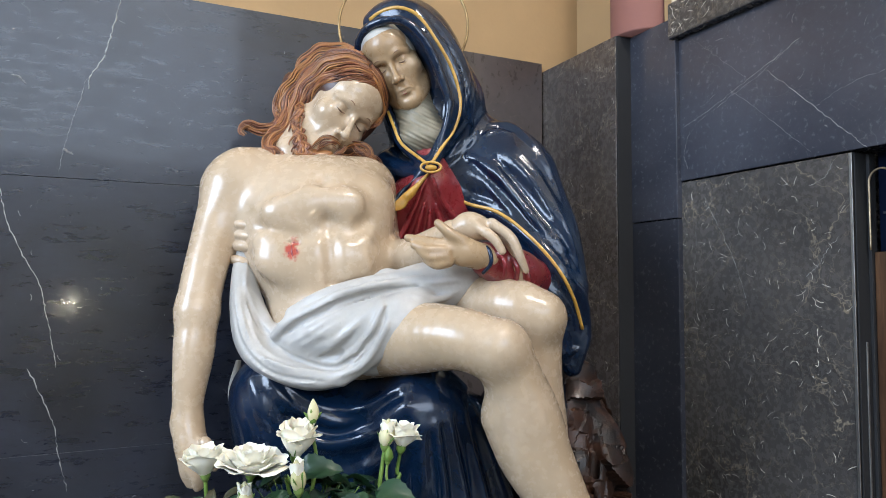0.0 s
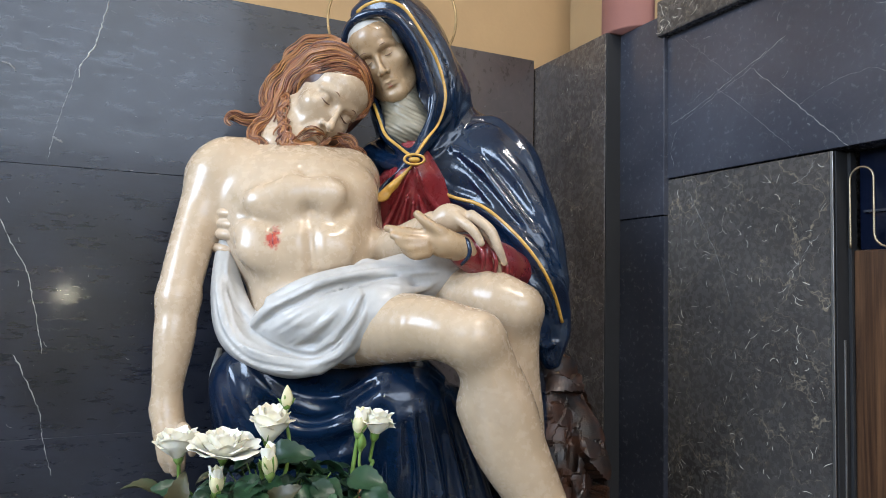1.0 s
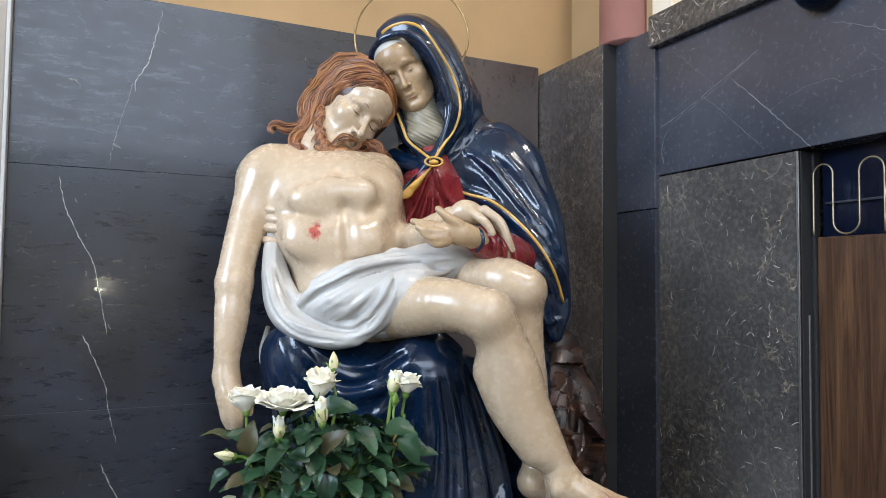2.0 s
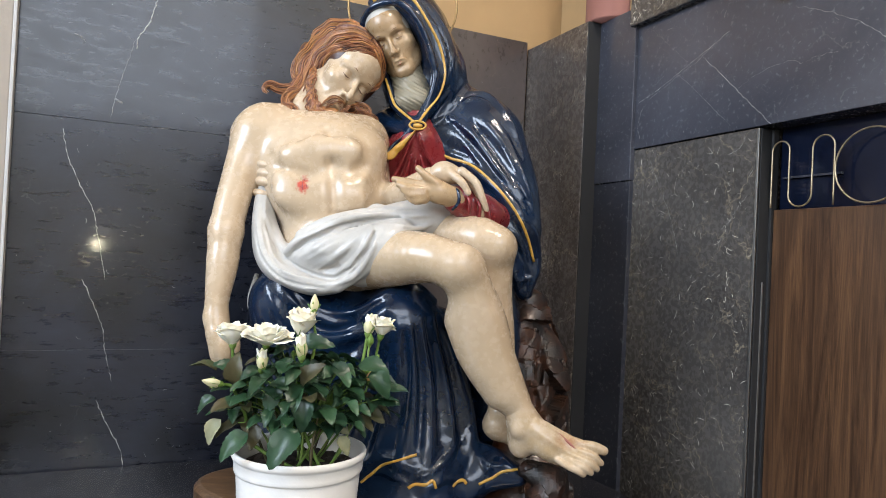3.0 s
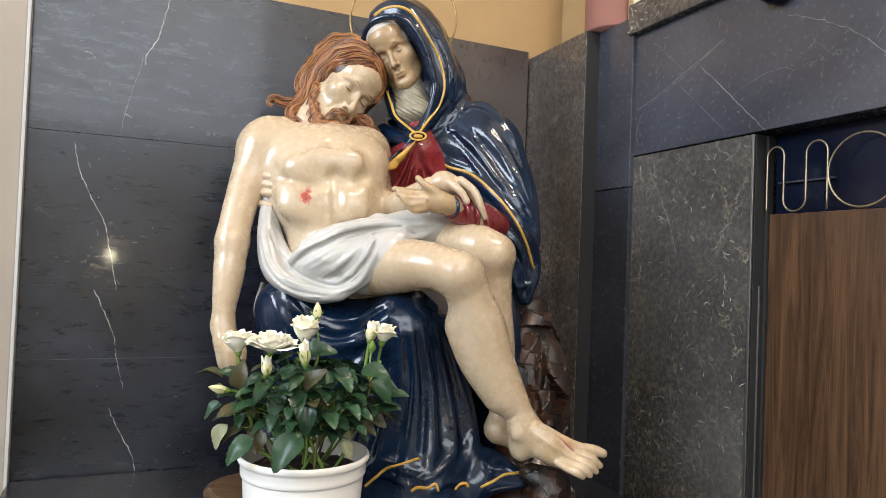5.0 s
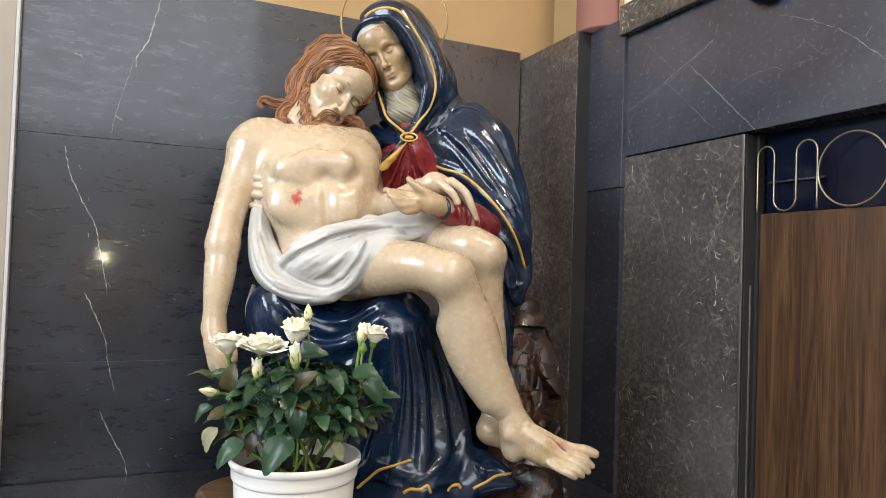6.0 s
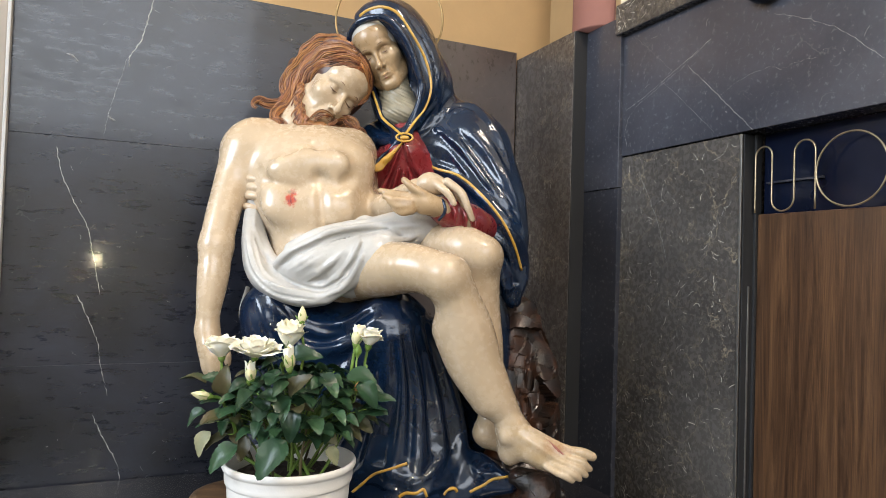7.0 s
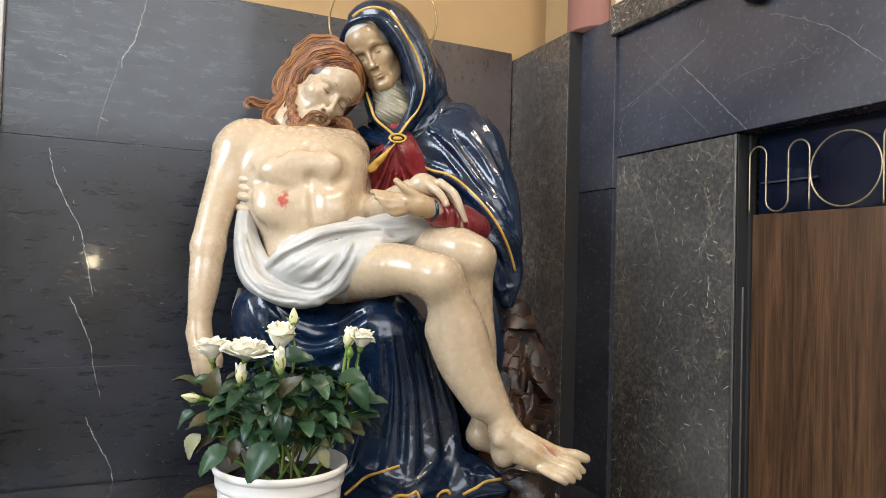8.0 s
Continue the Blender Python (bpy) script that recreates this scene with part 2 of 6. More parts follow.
def vein(points, width, material, axis, level, parent, seed):
    """A crooked thin inlay of calcite along a slab, half sunk into its face."""
    r = random.Random(seed)
    path = spline(points, 9)
    out = []
    for i, (u, z) in enumerate(path):
        j = 0.0018
        u, z = u + r.uniform(-j, j), z + r.uniform(-j, j)
        out.append((u, level, z) if axis == "y" else (level, u, z))
    w = [width * 0.62 * r.uniform(0.12, 1.0) for _ in out]
    w[0] = w[-1] = width * 0.1
    verts, faces = tube_data(out, w, 5, 1.0)
    flat = [(x, level + (y - level) * 0.25, z) if axis == "y" else (level + (x - level) * 0.25, y, z) for x, y, z in verts]
    ob = mesh_object("vein", flat, faces, material, True)
    ob.parent = parent
    return ob


vein([(-0.155, 2.31), (-0.172, 2.23), (-0.186, 2.171), (-0.213, 2.12), (-0.215, 2.09)], 0.0036, VEIN, "y", 1.935, back, 1)
vein([(-0.222, 2.11), (-0.233, 2.06), (-0.25, 2.0), (-0.262, 1.945), (-0.27, 1.9)], 0.002, FAINT_VEIN, "y", 1.935, back, 2)
vein([(-0.377, 1.857), (-0.365, 1.79), (-0.335, 1.72), (-0.3, 1.651), (-0.283, 1.58), (-0.27, 1.516), (-0.262, 1.47)], 0.0024, VEIN, "y", 1.935, back, 3)
vein([(-0.315, 1.47), (-0.285, 1.4), (-0.262, 1.34), (-0.25, 1.27), (-0.232, 1.2)], 0.0024, VEIN, "y", 1.935, back, 4)
vein([(-0.268, 1.15), (-0.24, 1.09), (-0.205, 1.02), (-0.188, 0.96), (-0.172, 0.946)], 0.0024, VEIN, "y", 1.935, back, 5)
vein([(-0.33, 0.925), (-0.25, 0.93), (-0.172, 0.946), (-0.12, 0.98)], 0.0012, FAINT_VEIN, "y", 1.935, back, 6)
vein([(-0.365, 2.105), (-0.35, 2.1), (-0.337, 2.088)], 0.005, FAINT_VEIN, "y", 1.935, back, 7)
vein([(-0.26, 1.95), (-0.25, 1.943), (-0.243, 1.94)], 0.006, FAINT_VEIN, "y", 1.935, back, 8)

pillar = structure("pillar_left", box((-1.25, 1.915, 0), (-0.4965, 1.962, 5.0), 0.004), BEIGE, "beige painted pillar beside the stone facing")
structure("corner_strip", box((-0.4965, 1.908, 0), (-0.4885, 1.962, 5.0), 0.002), WHITE_EDGE, "narrow white corner bead along the pillar")

# right-hand wall, pier and stepped slabs
structure("wall_right", box((1.15, 1.1, 2.3), (1.4, 1.96, 5.0), 0), OCHRE, "ochre painted plaster wall above dark pier")
structure("wall_right_core", box((1.16, -4.3, 0), (1.4, 1.96, 2.3), 0), ROOM, "plain masonry wall behind the doorway facing")
structure("wall_right_upper", box((1.15, -4.3, 2.3), (1.4, 1.1, 5.0), 0), CREAM, "cream painted plaster wall above the lintel")
pier = structure("pier_right", box((1.006, 1.603, 0), (1.17, 1.945, 2.3)), PIER_STONE, "brown-black stone pier with thin pale veins")
# black strip added over the pier's end face to stand in for shade
structure("pier_return", box((1.0075, 1.5985, 0), (1.054, 1.6028, 2.299), 0.0008), BLACK_TRIM_AND_SHADE, "black strip added as shade on the return of the pier")
recess = structure("recess_panel", box((1.054, 1.44, 0), (1.17, 1.6035, 1.811)), MID_STONE, "smooth dark stone panel between pier and door jamb")
part("slab", box((1.052, 1.44, 1.813), (1.17, 1.6035, 2.3)), LINTEL_STONE, recess, "greyer upper slab")
jamb = structure("door_jamb", box((1.067, 1.024, 0), (1.17, 1.4455, 1.898)), VEINED_STONE, "dark stone door jamb with dense white veins")
lintel = structure("door_lintel", box((1.064, -2.5, 1.901), (1.17, 1.4455, 2.3)), LINTEL_STONE, "blue-grey stone lintel with crossing white veins")
cornice = structure("cornice", box((1.04, -2.5, 2.245), (1.0642, 1.452, 2.332), 0.004), VEINED_STONE, "projecting veined stone cornice over the doorway")
for i, (pts, w) in enumerate((
        ([(1.428, 2.028), (1.347, 2.054), (1.264, 2.087), (1.187, 2.115), (1.119, 2.143)], 0.0015),
        ([(1.391, 2.029), (1.294, 2.067), (1.22, 2.094), (1.154, 2.125)], 0.001),
        ([(1.2, 2.103), (1.138, 2.046), (1.076, 1.983), (1.029, 1.938), (0.99, 1.901)], 0.0014),
        ([(1.292, 2.085), (1.217, 2.021), (1.153, 1.961), (1.102, 1.914)], 0.0008),
        ([(1.419, 1.925), (1.428, 1.968), (1.409, 2.016)], 0.0013),
        ([(0.941, 2.147), (0.87, 2.115), (0.791, 2.068), (0.733, 2.016), (0.688, 1.975)], 0.0009),
        ([(1.078, 2.004), (1.021, 2.024), (0.947, 2.032), (0.923, 2.021), (0.885, 2.025), (0.837, 2.024)], 0.0008),
        ([(1.4, 2.234), (1.319, 2.164), (1.233, 2.082)], 0.0006),
)):
    vein(pts, w, VEIN if i in (0, 2, 5) else FAINT_VEIN, "x", 1.064, lintel, 20 + i)

vein([(1.375, 1.86), (1.33, 1.78), (1.285, 1.69), (1.255, 1.6)], 0.0011, VEIN, "x", 1.067, jamb, 41)
vein([(1.398, 1.8), (1.4, 1.72), (1.402, 1.64), (1.4, 1.57)], 0.0009, FAINT_VEIN, "x", 1.067, jamb, 42)
vein([(1.06, 1.885), (1.075, 1.86), (1.11, 1.845)], 0.0014, VEIN, "x", 1.067, jamb, 43)
vein([(1.05, 1.745), (1.075, 1.72), (1.095, 1.69), (1.12, 1.67)], 0.0012, VEIN, "x", 1.067, jamb, 44)


def flecks(name, count, u, z, level, parent, seed, size=0.02, axis="x", paint=None):
    """Short pale shell-like flecks scattered over a slab facing -x."""
    r = random.Random(seed)
    verts, faces = [], []
    for _ in range(count):
        a, l = r.uniform(0, math.pi), size * r.uniform(0.15, 1.0) ** 1.6
        y0, z0, bend = r.uniform(*u), r.uniform(*z), r.uniform(-0.5, 0.5)
        path = [(level, y0 + l * s * math.cos(a + bend * s), z0 + l * s * math.sin(a + bend * s)) for s in np.linspace(-1, 1, 6)]
        w = r.uniform(0.0003, 0.0011)
        v, f = tube_data(path, [w * 0.2, w, w * r.uniform(0.3, 1), w * r.uniform(0.5, 1.2), w * 0.8, w * 0.15], 4)
        n = len(verts)
        verts += [(level + (x - level) * 0.2, y, zz) if axis == "x" else (y, level + (x - level) * 0.2, zz) for x, y, zz in v]
        faces += [tuple(i + n for i in q) for q in f]
    ob = mesh_object(name, verts, faces, paint or FLECK, True)
    ob.parent = parent
    return tagged(ob, "pale shell flecks in the stone", kind="stuff")


flecks("fleck", 120, (-0.47, 0.98), (0.95, 2.32), 1.935, back, 7, 0.008, "y", FAINT_VEIN)
flecks("fleck", 330, (1.03, 1.44), (0.95, 1.89), 1.067, jamb, 1, 0.013)
flecks("fleck", 150, (1.61, 1.935), (1.0, 2.29), 1.006, pier, 2, 0.012)
flecks("fleck", 26, (0.5, 1.43), (1.91, 2.21), 1.064, lintel, 3, 0.012, "x", FAINT_VEIN)
flecks("fleck", 90, (0.9, 1.44), (2.252, 2.325), 1.04, cornice, 4, 0.018)

# painted half column and mouldings that stand on the pier
def turned(profile, centre, steps=40):
    """A surface of revolution from (radius, height) pairs."""
    verts, faces = [], []
    for r, z in profile:
        for k in range(steps):
            a = 2 * math.pi * k / steps
            verts.append((centre[0] + r * math.cos(a), centre[1] + r * math.sin(a), centre[2] + z))
    for i in range(len(profile) - 1):
        for k in range(steps):
            a, b = i * steps + k, i * steps + (k + 1) % steps
            faces.append((a, b, b + steps, a + steps))
    faces.append(tuple(range(steps))[::-1])
    faces.append(tuple(range((len(profile) - 1) * steps, len(profile) * steps)))
    return verts, faces


boss_v, boss_f = turned([(0.004, -0.052), (0.022, -0.048), (0.038, -0.037), (0.048, -0.022), (0.052, -0.004), (0.05, 0.012), (0.03, 0.025)], (1.045, 0.95, 2.224), 28)
tagged(mesh_object("round_boss", boss_v, boss_f, SMOKED, True), "dark glossy round boss fixed below the stone cornice", "boss")

column = mesh_object("column", *turned([(0.098, 0), (0.098, 0.006), (0.095, 0.012), (0.095, 2.69)], (1.115, 1.605, 2.302)), ROSE_PAINT, True)
tagged(column, "dusty rose painted round column on the pier", kind="structure")
structure("column_moulding", box((1.08, 1.47, 2.3), (1.15, 1.506, 5.0), 0.006), OCHRE, "ochre moulding strip beside the column")
structure("column_moulding", box((1.07, 1.395, 2.3), (1.15, 1.471, 5.0), 0.006), CREAM, "cream moulding strip beside the column")

# the doorway: wooden leaf, dark glass above it, brass scrollwork
door = structure("door_1", box((1.109, -0.02, 0.01), (1.145, 1.012, 1.715), 0.003), WOOD, "dark walnut veneered door leaf below a brass grille")
part("smoked_pane", box((1.128, -0.02, 1.7165), (1.142, 1.012, 1.9), 0.001), SMOKED, door, "dark smoked glass above the wooden leaf")
# grey bar modelled in place of a faint reflection in the pane
part("rail", box((1.119, 0.86, 1.784), (1.1275, 1.0, 1.789), 0.001), MID_STONE, door, "thin grey bar standing in for a reflection in the pane")
part("edge_trim", box((1.072, 1.0195, 0.01), (1.13, 1.0238, 1.8975), 0.001), BLACK_TRIM_AND_SHADE, door)
part("edge_trim", box((1.103, 1.0125, 0.01), (1.12, 1.0192, 1.8975), 0.001), BLACK_TRIM_AND_SHADE, door)
part("edge_strip", box((1.0645, 1.0205, 0.01), (1.0669, 1.0265, 1.897), 0.0008), STEEL, door, "worn bright metal strip along the jamb edge")
part("edge_strip", box((1.088, 1.0165, 0.01), (1.092, 1.0193, 1.55), 0.0008), STEEL, door, "worn grey strip inside the jamb")


def brass_rod(path, parent, closed=False):
    return tube_part("scroll_rod", path, 0.0021, BRASS, parent, "", 8, 1.0, closed)


def grille_bay(y0, parent):
    """A hairpin scroll and a ring of brass rod, over the wooden leaf."""
    x, lo, hi = 1.098, 1.718, 1.866
    a, b, c, d = y0, y0 - 0.044, y0 - 0.1, y0 - 0.15
    path = [(x, a, lo)]
    path += [(x, a, z) for z in np.linspace(lo + 0.01, hi - 0.024, 5)]
    path += [(x, (a + b) / 2 + (a - b) / 2 * math.cos(s), hi - 0.022 + 0.022 * math.sin(s)) for s in np.linspace(0.1, math.pi - 0.1, 11)]
    path += [(x, b, z) for z in np.linspace(hi - 0.024, lo + 0.027, 5)]
    path += [(x, (b + c) / 2 + (b - c) / 2 * math.cos(s), lo + 0.026 - 0.026 * math.sin(s)) for s in np.linspace(0.1, math.pi - 0.1, 11)]
    path += [(x, c, z) for z in np.linspace(lo + 0.027, hi - 0.026, 5)]
    path += [(x, (c + d) / 2 + (c - d) / 2 * math.cos(s), hi - 0.025 + 0.025 * math.sin(s)) for s in np.linspace(0.1, math.pi - 0.1, 11)]
    path += [(x, d, z) for z in np.linspace(hi - 0.028, lo, 6)]
    brass_rod(path, parent)
    cy, cz, r = d - 0.0765, (lo + hi) / 2 + 0.001, 0.0745
    brass_rod([(x, cy + r * math.cos(s), cz + r * math.sin(s)) for s in np.linspace(0, 2 * math.pi, 48, endpoint=False)], parent, True)


for k in range(3):
    grille_bay(1.011 - 0.304 * k, door)

# the ledge that carries the statue and the flowerpot
structure("altar_ledge", box((-0.49, 0.78, 0), (1.0, 1.93, 0.975), 0.006), DARK_STONE, "dark polished stone altar ledge under statue and pot")

# the rest of the church room, plain, behind and beside the camera
# unseen floor, darkened to cut its reflection and bounced light on slab and statue
structure("floor", box((-4.3, -4.3, -0.1), (1.4, 2.2, 0.0), 0), FLOOR_STONE, "plain dark stone floor")
structure("ceiling", box((-4.3, -4.3, 5.0), (1.4, 2.2, 5.1), 0), ROOM, "plain pale ceiling")
structure("wall_back_left", box((-4.3, 1.96, 0), (-1.25, 2.2, 5.0), 0), ROOM, "plain pale wall")


def wall_with_opening(name, axis, at, along, opening):
    """Four wall blocks round a window opening."""
    (a, b), (u0, u1, z0, z1) = along, opening
    for lo, hi in (((a, 0), (b, z0)), ((a, z1), (b, 5.0)), ((a, z0), (u0, z1)), ((u1, z0), (b, z1))):
        if axis == "y":
            bm = box((lo[0], at - 0.3, lo[1]), (hi[0], at, hi[1]), 0)
        else:
            bm = box((at - 0.3, lo[0], lo[1]), (at, hi[0], hi[1]), 0)
        structure(name, bm, ROOM, "plain pale wall with a window opening")


wall_with_opening("wall_rear", "y", -4.0, (-4.3, 1.4), (-2.8, 1.0, 2.9, 4.9))
wall_with_opening("wall_left", "x", -4.0, (-4.0, 1.96), (-1.2, 1.2, 2.5, 4.7))

# ---- clay: smooth solids shaped from rounded masses, then skinned ----
class Clay:
    """Rounded masses blended into one solid. Coordinates are the statue's own: x across, y into the niche, z up."""

    def __init__(self, step):
        self.step, self.masses, self.waves = step, [], []

    def _add(self, lo, hi, k, cut, fn):
        self.masses.append((np.array(lo, float), np.array(hi, float), k, cut, fn))
        return self

    def ell(self, c, semi, turn=(0, 0, 0), k=0.02, cut=False):
        c, semi = np.array(c, np.float32), np.array(semi, np.float32)
        rot = np.array(Euler([radians(a) for a in turn]).to_matrix(), np.float32)

        def fn(p):
            q = (p - c) @ rot
            a = np.sqrt(((q / semi) ** 2).sum(-1)) + 1e-9
            b = np.sqrt(((q / semi ** 2) ** 2).sum(-1)) + 1e-9
            return a * (a - 1) / b
        r = np.abs(rot) @ semi
        return self._add(c - r, c + r, k, cut, fn)

    def rope(self, points, radii, k=0.01, cut=False, n=6):
        p = np.array(points, float)
        rad = np.broadcast_to(np.array(radii, float), (len(p),)) if np.ndim(radii) == 0 or len(radii) == len(p) else np.interp(np.linspace(0, 1, len(p)), np.linspace(0, 1, len(radii)), radii)
        path = spline(np.column_stack([p, rad]), n) if len(p) > 2 and n > 1 else np.column_stack([p, rad])
        path = path.astype(np.float32)

        def fn(q):
            best = None
            for a, b in zip(path[:-1], path[1:]):
                ba = b[:3] - a[:3]
                h = np.clip(((q - a[:3]) @ ba) / (ba @ ba + 1e-12), 0, 1)
                d = q - a[:3] - h[..., None] * ba
                d = np.sqrt((d * d).sum(-1)) - (a[3] + (b[3] - a[3]) * h)
                best = d if best is None else np.minimum(best, d)
            return best
        r = path[:, 3].max()
        return self._add(path[:, :3].min(0) - r, path[:, :3].max(0) + r, k, cut, fn)

    def field(self, p):
        """The blended distance at single points."""
        f = np.full(p.shape[:-1], 0.08, np.float32)
        for _, _, k, cut, fn in self.masses:
            d = fn(p)
            if cut:
                h = np.maximum(k - np.abs(f + d), 0) / k
                f = np.maximum(f, -d) + h * h * k * 0.25
            else:
                h = np.maximum(k - np.abs(f - d), 0) / k
                f = np.minimum(f, d) - h * h * k * 0.25
        return f

    def lay(self, points, lift=0.0, n=4):
        """A line through points, moved along y on to the front of what stands so far, lifted off it."""
        path = spline(points, n) if len(points) > 2 else np.array(points, float)
        ys = np.arange(-0.12, 0.12, 0.0015)
        p = np.repeat(path[:, None], len(ys), 1)
        p[..., 1] += ys
        inside = self.field(p.astype(np.float32)) < 0
        hit = inside.any(1)
        shift = np.where(hit, ys[inside.argmax(1)], np.nan)
        good = np.flatnonzero(hit)
        if len(good) == 0:
            return path
        shift = np.interp(np.arange(len(path)), good, shift[good])
        for _ in range(2):
            shift = np.convolve(np.r_[shift[0], shift, shift[-1]], (0.25, 0.5, 0.25), "valid")
        path[:, 1] += shift - lift
        return path

    def fold(self, points, r, k=0.012, sink=0.35, ends=(0.35, 0.4), cut=False):
        """A ridge of cloth (or a furrow) that follows the surface."""
        path = self.lay(points, -sink * r)
        u = np.linspace(0, 1, len(path))
        return self.rope(path, r * np.interp(u, [0, 0.25, 0.75, 1], [ends[0], 1, 1, ends[1]]), k, cut, n=1)

    def limb(self, a, b, ra, rb, k=0.02, cut=False):
        return self.rope([a, b], [ra, rb], k, cut)

    def wave(self, way, length, depth, warp=0.0, seed=0.0):
        """Fine pleats across the whole solid along a direction."""
        self.waves.append((np.array(way, np.float32), length, depth, warp, seed))
        return self

    def skin(self):
        """Vertices and quads of the surface (naive surface nets)."""
        s = self.step
        solid = [m for m in self.masses if not m[3]]
        lo = np.min([m[0] for m in solid], 0) - 4 * s
        hi = np.max([m[1] for m in solid], 0) + 4 * s
        n = np.ceil((hi - lo) / s).astype(int) + 1
        f = np.full(n, 0.08, np.float32)
        ax = [lo[i] + s * np.arange(n[i], dtype=np.float32) for i in range(3)]
        for mlo, mhi, k, cut, fn in self.masses:
            pad = k + 3 * s
            a = np.clip(np.floor((mlo - pad - lo) / s).astype(int), 0, n)
            b = np.clip(np.ceil((mhi + pad - lo) / s).astype(int) + 1, 0, n)
            if (b <= a).any():
                continue
            box_ = tuple(slice(i, j) for i, j in zip(a, b))
            p = np.stack(np.meshgrid(*(ax[i][a[i]:b[i]] for i in range(3)), indexing="ij"), -1).astype(np.float32)
            d, old = fn(p), f[box_]
            if cut:
                h = np.maximum(k - np.abs(old + d), 0) / k
                f[box_] = np.maximum(old, -d) + h * h * k * 0.25
            else:
                h = np.maximum(k - np.abs(old - d), 0) / k
                f[box_] = np.minimum(old, d) - h * h * k * 0.25
        for way, length, depth, warp, seed in self.waves:
            g = np.meshgrid(*ax, indexing="ij", sparse=True)
            u = way[0] * g[0] + way[1] * g[1] + way[2] * g[2]
            w = np.sin(g[0] * 31 + seed) + np.sin(g[2] * 23 + g[0] * 17 + seed * 2)
            f += depth * np.sin(2 * math.pi * u / length + warp * w)
        return nets(f, lo, s)


def nets(f, lo, s):
    inside = f < 0
    cell = np.zeros([n - 1 for n in f.shape], np.int8)
    corners = [(i, j, k) for i in (0, 1) for j in (0, 1) for k in (0, 1)]
    for i, j, k in corners:
        cell += inside[i:f.shape[0] - 1 + i, j:f.shape[1] - 1 + j, k:f.shape[2] - 1 + k]
    act = np.argwhere((cell > 0) & (cell < 8))
    index = np.full(cell.shape, -1, np.int64)
    index[tuple(act.T)] = np.arange(len(act))
    total, count = np.zeros((len(act), 3)), np.zeros(len(act))
    for c in corners:
        for axis in range(3):
            if c[axis]:
                continue
            e = list(c)
            e[axis] = 1
            fa, fb = f[tuple((act + c).T)], f[tuple((act + e).T)]
            hit = (fa < 0) != (fb < 0)
            t = np.where(hit, fa / np.where(hit, fa - fb, 1), 0)
            q = np.array(c, float)[None].repeat(len(act), 0)
            q[:, axis] += t
            total += q * hit[:, None]
            count += hit
    verts = lo + s * (act + total / count[:, None])
    quads = []
    for axis in range(3):
        u, v = [a for a in range(3) if a != axis]
        a = [slice(1, n - 1) for n in f.shape]
        a[axis] = slice(0, f.shape[axis] - 1)
        b = list(a)
        b[axis] = slice(1, f.shape[axis])
        A, B = inside[tuple(a)], inside[tuple(b)]
        base = np.array([sl.start for sl in a])
        for first, flip in ((True, axis == 1), (False, axis != 1)):
            where = np.argwhere((A == first) & (B != first)) + base
            du, dv = np.zeros(3, int), np.zeros(3, int)
            du[u], dv[v] = 1, 1
            four = [index[tuple((where - x).T)] for x in (du * 0, du, du + dv, dv)]
            q = np.stack(four if not flip else four[::-1], 1)
            quads.append(q)
    quads = np.vstack(quads)
    return verts, quads[(quads >= 0).all(1)]


class Figure:
    """Gathers skinned clay and tubes of several paints into one mesh."""

    def __init__(self):
        self.verts, self.faces, self.paint, self.count = [], [], [], 0

    def take(self, data, slot):
        v, q = data
        self.verts.append(np.array(v, float))
        self.faces.extend((np.array(q) + self.count).tolist() if isinstance(q, np.ndarray) else [tuple(i + self.count for i in x) for x in q])
        self.paint.extend([slot] * len(q))
        self.count += len(v)
        return self

    def tube(self, points, radii, slot, sides=6, flat=1.0, n=6):
        p = np.array(points, float)
        rad = np.interp(np.linspace(0, 1, len(p)), np.linspace(0, 1, np.size(radii)), np.ravel(radii))
        path = spline(np.column_stack([p, rad]), n)
        return self.take(tube_data(path[:, :3], np.maximum(path[:, 3], 2e-4), sides, flat), slot)

    def build(self, name, paints):
        me = bpy.data.meshes.new(name)
        me.from_pydata(np.vstack(self.verts).tolist(), [], self.faces)
        for m in paints:
            me.materials.append(m)
        me.polygons.foreach_set("material_index", self.paint)
        me.polygons.foreach_set("use_smooth", [slot != pROCK for slot in self.paint])
        me.update()
        return new(name, me)


# ---- the statue's paints ----
SKIN, _t, _b, _c = glazed("ivory_flesh_paint", (0.43, 0.32, 0.205), (0.535, 0.415, 0.295), 0.24, 0.3, 5.0, 0.25)
_c = blend(_t, arith(_t, "MULTIPLY", spot_mask(_t, (-0.233, -0.105, 0.676), (0.014, 0.06, 0.024), 0.5, 90.0), 0.95), _c, (0.42, 0.05, 0.03))
_c = blend(_t, arith(_t, "MULTIPLY", spot_mask(_t, (0.315, -0.232, 0.172), (0.1, 0.07, 0.05), 0.9, 40.0), 0.6), _c, (0.34, 0.22, 0.09))
_c = blend(_t, arith(_t, "MULTIPLY", spot_mask(_t, (0.261, -0.245, 0.22), (0.03, 0.04, 0.022), 0.9, 60.0), 0.6), _c, (0.3, 0.19, 0.07))
# brown armpit stain, with the shadow of the fold painted in
_c = blend(_t, arith(_t, "MULTIPLY", spot_mask(_t, (-0.312, -0.096, 0.748), (0.014, 0.05, 0.012), 0.9, 60.0), 0.6), _c, (0.25, 0.17, 0.08))
_c = blend(_t, arith(_t, "MULTIPLY", spot_mask(_t, (0.333, -0.239, 0.186), (0.04, 0.06, 0.02), 0.9, 70.0), 0.8), _c, (0.26, 0.11, 0.04))
_t.links.new(_c, _b.inputs["Base Color"])
